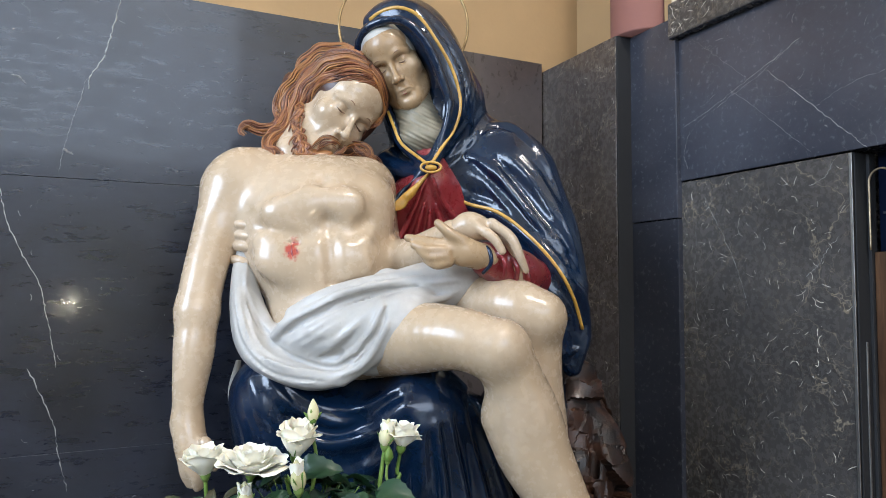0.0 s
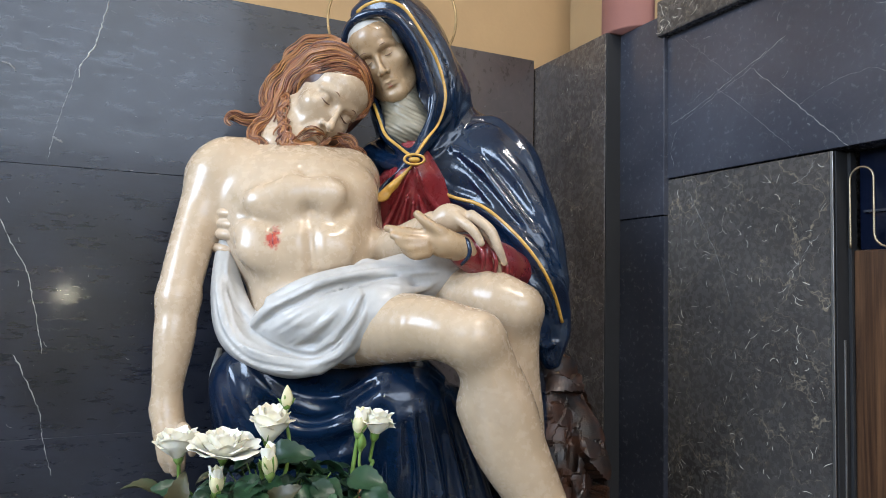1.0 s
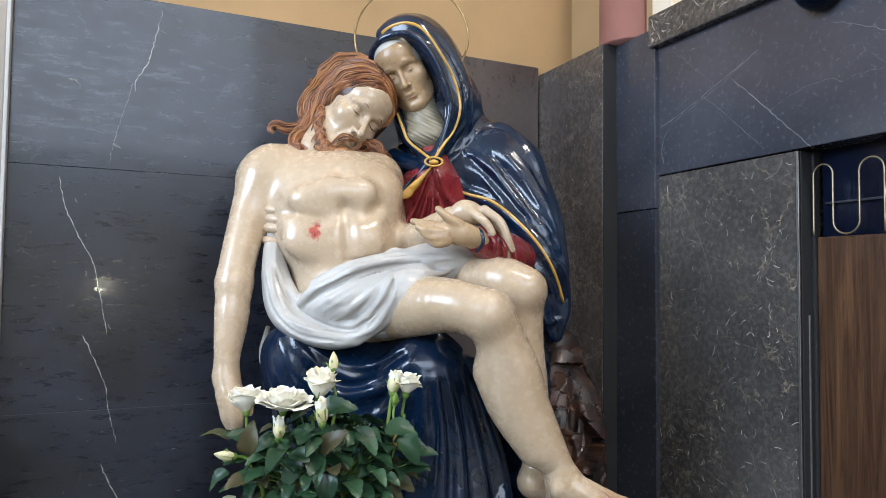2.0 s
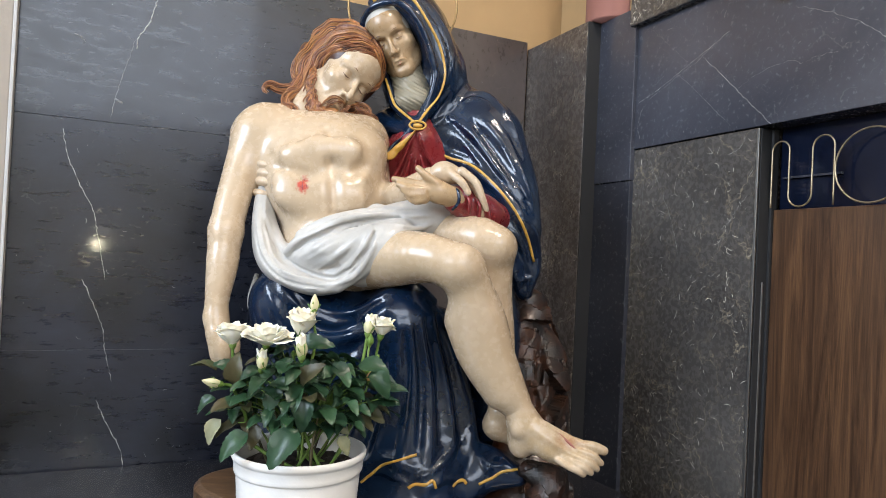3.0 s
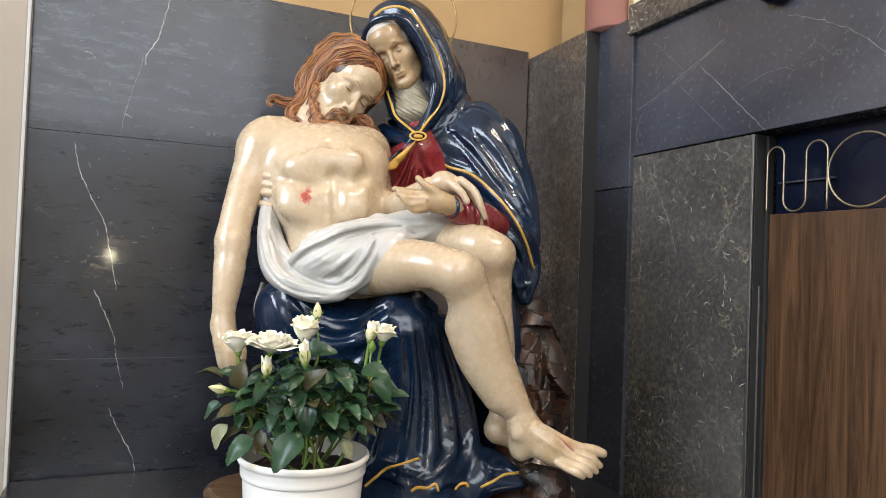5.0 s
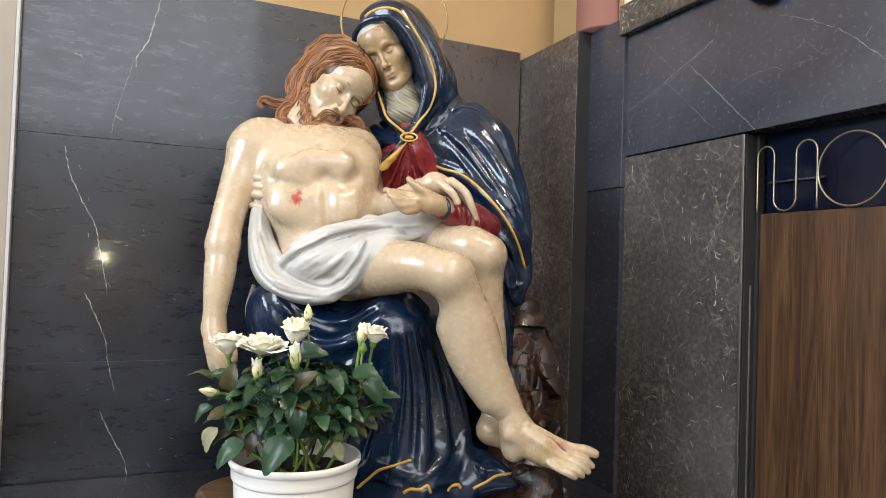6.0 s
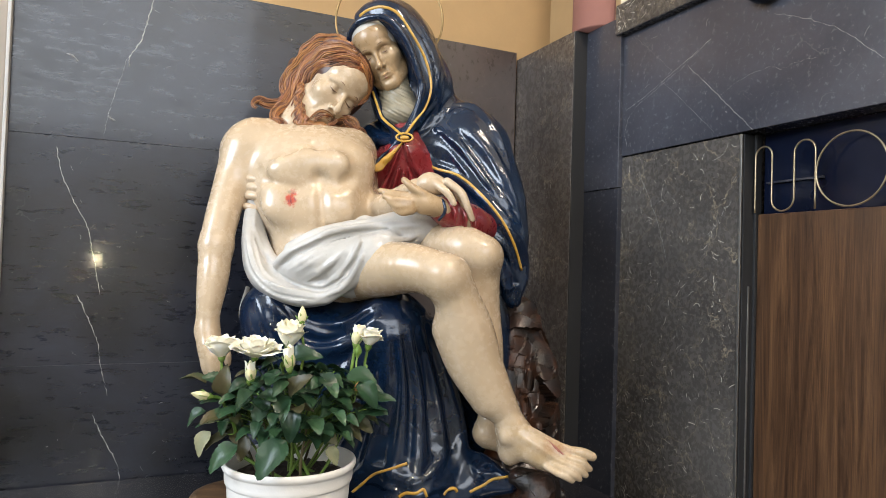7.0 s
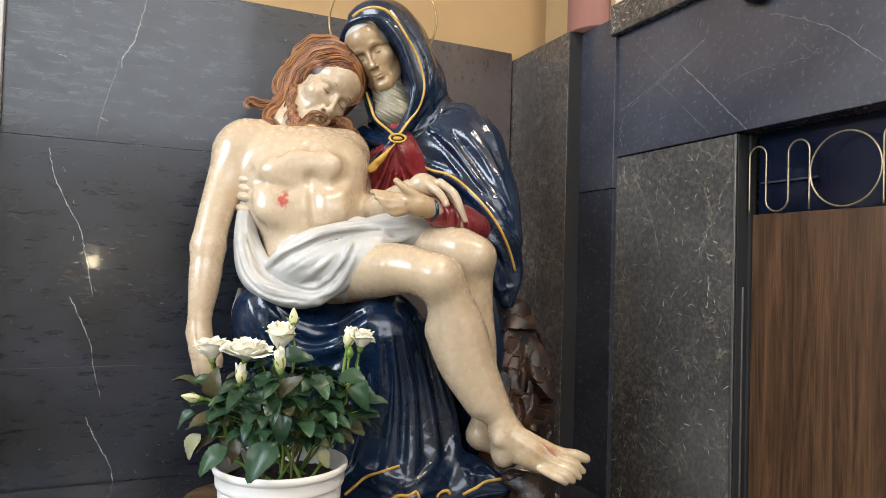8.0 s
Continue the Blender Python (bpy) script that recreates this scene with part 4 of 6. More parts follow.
lock([(-0.124, 0.02, 1.048), (-0.166, 0.024, 1.067), (-0.208, 0.029, 1.063), (-0.238, 0.033, 1.041), (-0.258, 0.038, 1.013), (-0.275, 0.041, 0.981), (-0.282, 0.043, 0.95), (-0.286, 0.046, 0.931), (-0.308, 0.048, 0.908), (-0.319, 0.05, 0.892)], 0.01, 7)
lock([(-0.118, 0.015, 1.038), (-0.158, 0.018, 1.053), (-0.199, 0.021, 1.049), (-0.23, 0.024, 1.03), (-0.249, 0.027, 1.006), (-0.264, 0.03, 0.972), (-0.271, 0.03, 0.937), (-0.284, 0.03, 0.913), (-0.3, 0.03, 0.892), (-0.306, 0.03, 0.874), (-0.296, 0.03, 0.858)], 0.01, 7)
lock([(-0.111, 0.01, 1.027), (-0.15, 0.01, 1.039), (-0.187, 0.01, 1.033), (-0.216, 0.01, 1.019), (-0.238, 0.013, 1.005), (-0.252, 0.019, 0.986), (-0.259, 0.024, 0.962), (-0.267, 0.03, 0.937)], 0.009, 6)
lock([(-0.108, 0.01, 1.017), (-0.142, 0.006, 1.026), (-0.177, 0.002, 1.019), (-0.204, 0.004, 1.01), (-0.226, 0.012, 1.001), (-0.234, 0.02, 0.989)], 0.008, 6)
lock([(-0.104, 0.01, 1.008), (-0.132, 0.005, 1.014), (-0.161, 0, 1.011), (-0.191, 0.005, 1.007), (-0.213, 0.01, 0.997)], 0.007, 5)
lock([(-0.098, 0.01, 0.997), (-0.12, 0.003, 1.001), (-0.144, 0, 1.003), (-0.171, 0, 1.004)], 0.006, 5)
lock([(-0.285, 0.07, 1.01), (-0.3, 0.068, 0.984), (-0.303, 0.065, 0.963), (-0.291, 0.062, 0.945), (-0.304, 0.06, 0.927), (-0.331, 0.058, 0.926), (-0.355, 0.055, 0.93), (-0.37, 0.052, 0.919), (-0.363, 0.05, 0.908)], 0.009, 6)
lock([(-0.275, 0.06, 1.001), (-0.287, 0.057, 0.971), (-0.281, 0.053, 0.945), (-0.288, 0.05, 0.923), (-0.312, 0.048, 0.914), (-0.336, 0.047, 0.918), (-0.357, 0.045, 0.921)], 0.008, 6)
lock([(-0.266, 0.04, 0.975), (-0.272, 0.035, 0.938), (-0.284, 0.03, 0.916), (-0.303, 0.025, 0.906), (-0.313, 0.02, 0.891), (-0.305, 0.01, 0.874), (-0.285, 0, 0.863), (-0.275, -0.01, 0.848), (-0.283, -0.02, 0.838)], 0.007, 6)
lock([(-0.271, 0.04, 0.96), (-0.273, 0.03, 0.927), (-0.292, 0.02, 0.9), (-0.297, 0.01, 0.879), (-0.279, -0.002, 0.864), (-0.28, -0.013, 0.844), (-0.29, -0.025, 0.839)], 0.006, 5)
lock([(-0.276, 0.04, 0.94), (-0.29, 0.028, 0.908), (-0.307, 0.016, 0.895), (-0.309, 0.004, 0.878), (-0.292, -0.008, 0.86), (-0.296, -0.02, 0.846)], 0.006, 5)
lock([(-0.114, 0.03, 1.04), (-0.096, 0.034, 1.007), (-0.09, 0.038, 0.974), (-0.097, 0.042, 0.947), (-0.115, 0.046, 0.929), (-0.133, 0.05, 0.921)], 0.006, 6)
lock([(-0.117, 0.01, 1.026), (-0.101, 0.013, 0.998), (-0.094, 0.015, 0.965), (-0.103, 0.022, 0.942), (-0.12, 0.03, 0.928)], 0.006, 5)
lock([(-0.11, 0.05, 1.039), (-0.094, 0.055, 1.002), (-0.089, 0.06, 0.973), (-0.096, 0.065, 0.946), (-0.113, 0.07, 0.932)], 0.005, 5)
lock([(-0.125, 0.05, 0.93), (-0.142, 0.057, 0.914), (-0.161, 0.06, 0.897), (-0.18, 0.06, 0.887)], 0.008, 6)
lock([(-0.169, 0.05, 0.886), (-0.148, 0.046, 0.89), (-0.126, 0.042, 0.885), (-0.117, 0.04, 0.87), (-0.128, 0.04, 0.861), (-0.139, 0.04, 0.869)], 0.007, 6)
lock([(-0.181, 0.05, 0.877), (-0.157, 0.04, 0.869), (-0.139, 0.03, 0.876), (-0.125, 0.03, 0.871), (-0.117, 0.03, 0.855)], 0.007, 6)
lock([(-0.148, 0.05, 0.887), (-0.133, 0.04, 0.873), (-0.106, 0.03, 0.861), (-0.099, 0.03, 0.848), (-0.114, 0.03, 0.844)], 0.006, 5)
lock([(-0.181, 0.01, 1.012), (-0.21, 0.01, 1.004), (-0.23, 0.01, 0.985), (-0.24, 0.01, 0.959)], 0.007, 6)
lock([(-0.201, 0.015, 1.017), (-0.226, 0.015, 1.002), (-0.243, 0.015, 0.977), (-0.249, 0.015, 0.947)], 0.007, 6)
c = Clay(0.003)
c.rope([(-0.253, 0.045, 0.963), (-0.251, 0.03, 0.92), (-0.237, 0.015, 0.88)], [0.007, 0.009, 0.011], 0.02)
c.rope([(-0.236, 0.015, 0.876), (-0.217, 0.005, 0.856), (-0.195, 0.005, 0.857)], [0.013, 0.019, 0.014], 0.02)
fig.take(c.skin(), pHAIR)
visage.masses += c.masses
# beard: S-shaped curls from the cheeks and jaw, and the moustache
cheek, jaw = spline([(-0.244, 0.03, 0.975), (-0.248, 0.023, 0.946), (-0.245, 0.013, 0.916), (-0.235, 0, 0.886), (-0.219, -0.007, 0.864), (-0.2, -0.012, 0.857), (-0.181, -0.015, 0.867)], 10), spline([(-0.258, 0.04, 0.975), (-0.261, 0.033, 0.943), (-0.253, 0.023, 0.907), (-0.244, 0.01, 0.872), (-0.228, 0.003, 0.842), (-0.205, -0.003, 0.83), (-0.186, -0.01, 0.841)], 10)
for q in range(210):
    s, w = rng.random() ** 0.7, rng.random()
    root = (cheek * (1 - w) + jaw * w)[int(s * (len(jaw) - 1))]
    down = np.array((rng.gauss(0.0 if s < 0.7 else -0.25, 0.3), 0, -1.0))
    down /= np.linalg.norm(down)
    u = np.linspace(0, 1, 9)
    amp, sg = 0.0048 * rng.uniform(0.6, 1.3), rng.choice((-1, 1))
    p = root + np.outer(u * 0.031 * rng.uniform(0.6, 1.2), down) + np.outer(sg * amp * np.sin(5.6 * u), (0.95, 0, 0.3))
    p = visage.lay(p, 0.001 + 0.008 * w * s, 2)
    u = np.linspace(0, 1, len(p))
    p[:, 1] -= 0.004 * np.sin(math.pi * u)
    fig.take(tube_data(p, 0.0027 * rng.uniform(0.7, 1.2) * np.interp(u, [0, 0.3, 1], [0.7, 1, 0.35]), 6), pHAIR)
lock([(-0.169, -0.03, 0.885), (-0.184, -0.03, 0.891), (-0.202, -0.03, 0.892), (-0.216, -0.03, 0.882), (-0.222, -0.03, 0.866)], 0.0045, 5, visage)
lock([(-0.17, -0.03, 0.881), (-0.186, -0.03, 0.884), (-0.202, -0.03, 0.88), (-0.21, -0.03, 0.865)], 0.0045, 5, visage)
lock([(-0.159, -0.03, 0.879), (-0.164, -0.03, 0.871), (-0.175, -0.03, 0.864), (-0.182, -0.03, 0.855)], 0.0045, 5, visage)

# loincloth and the end of it drawn up through her fingers
c = Clay(0.0033)
c.ell((-0.159, -0.067, 0.541), (0.118, 0.112, 0.066), (0, -14, 0), k=0.02)
c.rope([(-0.095, -0.121, 0.521), (-0.05, -0.157, 0.553), (-0.021, -0.153, 0.581)], [0.058, 0.05, 0.03], 0.02)
c.rope([(-0.056, -0.103, 0.591), (0.012, -0.093, 0.613), (0.071, -0.078, 0.622)], [0.05, 0.047, 0.036], 0.02)
c.ell((-0.218, -0.055, 0.69), (0.12, 0.2, 0.075), (0, -20, 0), k=0.008, cut=True)
c.rope([(-0.338, -0.041, 0.747), (-0.333, -0.047, 0.687), (-0.331, -0.069, 0.633), (-0.318, -0.102, 0.568), (-0.295, -0.121, 0.509), (-0.242, -0.145, 0.475), (-0.166, -0.16, 0.463), (-0.119, -0.166, 0.49)], [0.011, 0.013, 0.018, 0.021, 0.024, 0.02, 0.016, 0.012], 0.012)
c.rope([(-0.319, -0.069, 0.634), (-0.296, -0.087, 0.57), (-0.263, -0.111, 0.521), (-0.208, -0.136, 0.492), (-0.144, -0.156, 0.489), (-0.101, -0.171, 0.527)], [0.01, 0.014, 0.018, 0.016, 0.013, 0.01], 0.01)
c.rope([(-0.337, -0.064, 0.646), (-0.337, -0.088, 0.581), (-0.322, -0.106, 0.518), (-0.284, -0.12, 0.477), (-0.205, -0.145, 0.452), (-0.149, -0.15, 0.455)], [0.007, 0.009, 0.01, 0.01, 0.009, 0.007], 0.008)
c.rope([(-0.228, -0.142, 0.568), (-0.174, -0.148, 0.597), (-0.109, -0.138, 0.618), (-0.055, -0.124, 0.627), (0.006, -0.114, 0.633), (0.074, -0.094, 0.632)], [0.012, 0.013, 0.012, 0.011, 0.01, 0.008], 0.01)
c.rope([(-0.258, -0.136, 0.531), (-0.226, -0.152, 0.558), (-0.159, -0.163, 0.585), (-0.088, -0.155, 0.607), (-0.017, -0.135, 0.616)], [0.008, 0.011, 0.01, 0.009, 0.006], 0.008)
c.rope([(-0.098, -0.123, 0.623), (-0.075, -0.114, 0.635), (-0.056, -0.114, 0.633)], [0.007, 0.01, 0.006], 0.006)
c.rope([(-0.081, -0.173, 0.587), (-0.049, -0.183, 0.582), (-0.061, -0.187, 0.546), (-0.094, -0.176, 0.497), (-0.141, -0.165, 0.461)], [0.005, 0.009, 0.011, 0.011, 0.009], 0.01)
fan = random.Random(3)
upper, lower = np.array([(-0.255, -0.151, 0.526), (-0.167, -0.182, 0.569), (-0.083, -0.183, 0.596)]), np.array([(-0.148, -0.17, 0.475), (-0.105, -0.191, 0.522), (-0.074, -0.193, 0.582)])
for i in range(11):
    w = (i + fan.uniform(-0.25, 0.25)) / 10
    g = upper * (1 - w) + lower * w
    g[0] = g[0] + (g[1] - g[0]) * fan.uniform(0.0, 0.4)
    c.fold(g, fan.uniform(0.005, 0.009), 0.003, fan.uniform(0.0, 0.35), (0.2, 0.6))
for pts in ([(-0.222, -0.152, 0.561), (-0.159, -0.163, 0.59), (-0.089, -0.153, 0.612), (0.007, -0.143, 0.621), (0.068, -0.113, 0.625)], [(-0.208, -0.152, 0.574), (-0.136, -0.163, 0.605), (-0.042, -0.143, 0.624), (0.043, -0.114, 0.632)],
            [(-0.324, -0.074, 0.671), (-0.316, -0.093, 0.594), (-0.296, -0.121, 0.532), (-0.247, -0.151, 0.487), (-0.167, -0.16, 0.474)], [(-0.332, -0.083, 0.607), (-0.314, -0.111, 0.531), (-0.267, -0.13, 0.478), (-0.186, -0.15, 0.458)],
            [(-0.063, -0.182, 0.573), (-0.073, -0.192, 0.54), (-0.105, -0.181, 0.491), (-0.153, -0.17, 0.465)], [(-0.041, -0.143, 0.6), (0.009, -0.153, 0.592), (0.047, -0.133, 0.606)]):
    c.fold(pts, 0.0065, 0.003, 0.05, (0.3, 0.3))
for pts in ([(-0.325, -0.084, 0.632), (-0.308, -0.102, 0.569), (-0.277, -0.131, 0.51), (-0.215, -0.16, 0.483)], [(-0.07, -0.183, 0.58), (-0.082, -0.192, 0.545), (-0.123, -0.181, 0.496)], [(-0.202, -0.152, 0.564), (-0.123, -0.163, 0.596), (-0.017, -0.143, 0.615)], [(-0.245, -0.151, 0.531), (-0.211, -0.162, 0.556), (-0.157, -0.172, 0.578)], [(-0.255, -0.151, 0.516), (-0.218, -0.161, 0.494), (-0.153, -0.17, 0.482), (-0.106, -0.181, 0.513)], [(-0.317, -0.073, 0.614), (-0.294, -0.092, 0.557), (-0.261, -0.121, 0.521)], [(-0.332, -0.083, 0.581), (-0.311, -0.111, 0.519), (-0.255, -0.14, 0.472), (-0.166, -0.16, 0.46)]):
    c.fold(pts, 0.0052, 0.003, 0.15, (0.3, 0.3), True)
fig.take(c.skin(), pLINEN)
# her supporting fingers, seen round his side
c = Clay(0.0026)
c.rope([(-0.366, -0.031, 0.727), (-0.339, -0.063, 0.723), (-0.316, -0.072, 0.719), (-0.309, -0.068, 0.717)], [0.0095, 0.0105, 0.009, 0.007], 0.003)
c.rope([(-0.365, -0.03, 0.707), (-0.335, -0.065, 0.704), (-0.312, -0.075, 0.699), (-0.305, -0.071, 0.697)], [0.0095, 0.0105, 0.009, 0.007], 0.003)
c.rope([(-0.365, -0.03, 0.687), (-0.337, -0.065, 0.685), (-0.316, -0.073, 0.681), (-0.309, -0.069, 0.679)], [0.0095, 0.0105, 0.009, 0.007], 0.003)
c.rope([(-0.365, -0.034, 0.663), (-0.341, -0.064, 0.659), (-0.325, -0.069, 0.655), (-0.319, -0.065, 0.654)], [0.009, 0.0095, 0.0085, 0.0065], 0.003)
fig.take(c.skin(), pSKIN)

# her face, hand and wimple
her = Head((-0.0704, 0.085, 1.068), (24.0, -24.7, -16.0), 0.745)
c = Clay(0.0022)
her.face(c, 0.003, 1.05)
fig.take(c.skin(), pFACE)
her.drawing(c, 0.003, 0.0017, 0.0024)
for g in (-1, 1):
    her.line(c, [(g * 0.018, -0.083, 0.007), (g * 0.032, -0.0875, 0.0115), (g * 0.048, -0.075, 0.005)], 0.0013, pLID)
her.line(c, [(-0.016, -0.096, -0.079), (0, -0.103, -0.081), (0.016, -0.096, -0.079)], 0.0026, pLIP, -0.0014)
c = Clay(0.0026)
her.ell(c, (0, 0.02, -0.035), (0.08, 0.075, 0.088))
c.limb(her.spot((0, 0.0, -0.09)), (-0.012, 0.085, 0.911), 0.04, 0.05, 0.03)
c.ell((-0.009, 0.075, 0.909), (0.05, 0.045, 0.025), k=0.02)
her.ell(c, (-0.004, -0.085, -0.02), (0.062, 0.08, 0.094), k=0.006, cut=True)
c.wave((0.45, -0.2, 1.0), 0.0085, 0.0011, 1.3, 1.0)
c.wave((0.7, -0.2, 1.0), 0.014, 0.0007, 1.7, 3.0)
fig.take(c.skin(), pVEIL)
c = Clay(0.0028)
her.ell(c, (0, 0.0, 0.036), (0.0785, 0.0985, 0.087))
her.ell(c, (0, -0.11, -0.03), (0.085, 0.09, 0.103), k=0.004, cut=True)
fig.take(c.skin(), pBAND)
c = Clay(0.0028)
c.ell((0.047, -0.167, 0.674), (0.036, 0.016, 0.022), (0, 14, 0), k=0.014)
c.limb((0.057, -0.162, 0.67), (0.097, -0.144, 0.661), 0.022, 0.024, 0.014)
for pts in ([(0.032, -0.17, 0.682), (0, -0.175, 0.686), (-0.037, -0.17, 0.693)], [(0.027, -0.176, 0.672), (-0.003, -0.183, 0.673), (-0.027, -0.178, 0.681)], [(0.025, -0.178, 0.663), (0.001, -0.184, 0.661), (-0.017, -0.181, 0.67)], [(0.029, -0.176, 0.655), (0.01, -0.18, 0.65), (-0.007, -0.177, 0.657)]):
    c.rope(pts, [0.0105, 0.009, 0.0065], 0.004)
c.rope([(0.051, -0.175, 0.688), (0.029, -0.179, 0.702), (0.012, -0.175, 0.717)], [0.011, 0.009, 0.007], 0.006)
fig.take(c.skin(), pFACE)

# crimson dress: bodice pleats and sleeve
c = Clay(0.0036)
c.ell((0.001, 0.084, 0.763), (0.085, 0.06, 0.1), k=0.02)
c.limb((-0.003, 0.071, 0.866), (0, 0.053, 0.807), 0.035, 0.05, 0.02)
for mid, low in (((-0.019, 0.023, 0.781), (-0.063, 0.005, 0.696)), ((-0.009, 0.02, 0.774), (-0.032, -0.005, 0.687)), ((0.001, 0.017, 0.774), (0, -0.012, 0.696)), ((0.01, 0.017, 0.774), (0.031, -0.012, 0.718)), ((0.021, 0.02, 0.781), (0.062, -0.004, 0.736))):
    c.fold([(0, 0.027, 0.83), mid, low], 0.0058, 0.002, -0.4, (0.4, 1.0))
for mid, low in (((-0.014, 0.023, 0.777), (-0.048, 0.005, 0.69)), ((-0.003, 0.02, 0.774), (-0.016, -0.005, 0.69)), ((0.006, 0.017, 0.774), (0.015, -0.012, 0.706)), ((0.016, 0.017, 0.777), (0.048, -0.013, 0.726))):
    c.fold([(0, 0.027, 0.822), mid, low], 0.0055, 0.003, 0.2, (0.4, 1.0), True)
c.rope([(0.187, -0.028, 0.627), (0.14, -0.099, 0.643), (0.094, -0.139, 0.66)], [0.04, 0.04, 0.029], 0.02)
c.limb((0.029, -0.064, 0.641), (0.145, -0.064, 0.632), 0.035, 0.045, 0.02)
c.rope([(0.109, -0.155, 0.68), (0.122, -0.172, 0.653), (0.123, -0.159, 0.63)], 0.004, 0.006)
c.rope([(0.13, -0.14, 0.675), (0.144, -0.158, 0.647), (0.144, -0.143, 0.619)], 0.0045, 0.006)
c.rope([(0.151, -0.114, 0.661), (0.166, -0.134, 0.635), (0.163, -0.123, 0.609)], 0.0045, 0.006)
fig.take(c.skin(), pRED)
fig.tube([(0.085, -0.153, 0.685), (0.097, -0.168, 0.672), (0.099, -0.17, 0.652), (0.087, -0.156, 0.636)], [0.003, 0.0038, 0.0038, 0.003], pBLUE)

# mantle: hood, shoulders, sleeve, lap and skirt
c = Clay(0.0045)
c.ell((-0.026, 0.162, 1.082), (0.102, 0.10, 0.128), (0, -12, 0), k=0.03)
c.ell((0.001, 0.144, 0.976), (0.098, 0.075, 0.105), k=0.04)
c.ell((-0.045, 0.105, 1.088), (0.085, 0.09, 0.105), (0, -16, 0), k=0.03)
c.ell((-0.066, 0.018, 1.014), (0.073, 0.115, 0.1), (0, -20, 0), k=0.015, cut=True)
c.limb((-0.036, 0.03, 0.946), (-0.005, 0.021, 0.863), 0.05, 0.036, 0.015, cut=True)
c.rope([(-0.143, 0.06, 1.063), (-0.139, 0.04, 1.096), (-0.116, 0.018, 1.117), (-0.075, 0.004, 1.125), (-0.041, 0, 1.115), (-0.013, 0.004, 1.087), (0.008, 0.012, 1.048), (0.025, 0.018, 1.007), (0.037, 0.022, 0.968), (0.032, 0.022, 0.924), (0.016, 0.018, 0.881), (0.003, 0.004, 0.845)], [0.008, 0.009, 0.009, 0.009, 0.009, 0.009, 0.009, 0.009, 0.009, 0.008, 0.007, 0.005], 0.014)
c.rope([(-0.088, 0.085, 0.979), (-0.071, 0.07, 0.934), (-0.058, 0.055, 0.896), (-0.029, 0.03, 0.866), (-0.002, 0.005, 0.843)], [0.008, 0.009, 0.009, 0.008, 0.006], 0.014)
c.rope([(-0.122, 0.076, 1.15), (-0.098, 0.061, 1.16), (-0.062, 0.046, 1.162), (-0.026, 0.04, 1.145), (0.01, 0.041, 1.097), (0.039, 0.046, 1.048), (0.055, 0.05, 1.004), (0.059, 0.052, 0.965), (0.047, 0.05, 0.922), (0.025, 0.042, 0.887), (0.004, 0.022, 0.85)], [0.012, 0.016, 0.018, 0.018, 0.018, 0.017, 0.015, 0.013, 0.011, 0.009, 0.006], 0.035)
c.rope([(-0.077, 0.1, 1.182), (-0.029, 0.09, 1.169), (0.008, 0.082, 1.13), (0.041, 0.075, 1.075), (0.065, 0.072, 1.03), (0.075, 0.07, 0.987), (0.067, 0.07, 0.942)], [0.016, 0.02, 0.022, 0.021, 0.018, 0.015, 0.012], 0.045)
c.rope([(0.06, 0.12, 1.079), (0.09, 0.11, 1.029), (0.096, 0.1, 0.991), (0.08, 0.09, 0.942)], [0.01, 0.014, 0.014, 0.012], 0.03)
c.fold([(-0.086, 0.02, 1.131), (-0.045, 0.02, 1.13), (-0.01, 0.02, 1.099), (0.019, 0.02, 1.051), (0.039, 0.02, 1.001), (0.047, 0.02, 0.961), (0.035, 0.02, 0.912), (0.016, 0.02, 0.877)], 0.0035, 0.006, 0.1, (0.3, 0.3), True)
c.fold([(-0.017, 0.05, 1.153), (0.02, 0.05, 1.111), (0.053, 0.05, 1.052), (0.07, 0.05, 1.004), (0.071, 0.05, 0.955), (0.053, 0.05, 0.913), (0.025, 0.05, 0.874)], 0.0035, 0.006, 0.1, (0.3, 0.3), True)
c.fold([(0.086, 0.1, 1.036), (0.081, 0.087, 0.986), (0.065, 0.073, 0.937), (0.038, 0.06, 0.891)], 0.003, 0.006, 0.1, (0.3, 0.3), True)
c.fold([(-0.003, 0.05, 1.134), (0.035, 0.05, 1.084), (0.059, 0.05, 1.034)], 0.002, 0.006, 0.1, (0.3, 0.3), True)
c.fold([(-0.031, 0.01, 1.109), (0.001, 0.013, 1.068), (0.019, 0.017, 1.027), (0.03, 0.02, 0.981)], 0.003, 0.006, 0.2)
c.fold([(0.011, 0.06, 1.142), (0.052, 0.06, 1.091), (0.076, 0.06, 1.042)], 0.004, 0.006, 0.2)
c.fold([(0.077, 0.08, 1.02), (0.074, 0.07, 0.975), (0.058, 0.06, 0.929)], 0.004, 0.006, 0.2)
c.fold([(0.024, 0.04, 1.097), (0.048, 0.045, 1.05), (0.064, 0.05, 0.997)], 0.003, 0.006, 0.2)
c.ell((0.069, 0.152, 0.833), (0.13, 0.1, 0.1), (0, 12, 0), k=0.04)
c.ell((0.159, 0.117, 0.835), (0.088, 0.09, 0.098), (0, -10, 0), k=0.05)
c.rope([(0.18, 0.102, 0.826), (0.217, 0.058, 0.711), (0.234, 0.02, 0.613)], [0.083, 0.079, 0.069], 0.04)
c.rope([(0.226, 0.022, 0.607), (0.255, 0.009, 0.527), (0.269, 0, 0.463)], [0.058, 0.042, 0.018], 0.03)
c.ell((-0.07, 0.173, 0.802), (0.085, 0.09, 0.1), k=0.04)
c.limb((0.09, 0.13, 0.932), (0.147, 0.13, 0.895), 0.04, 0.05, 0.05)
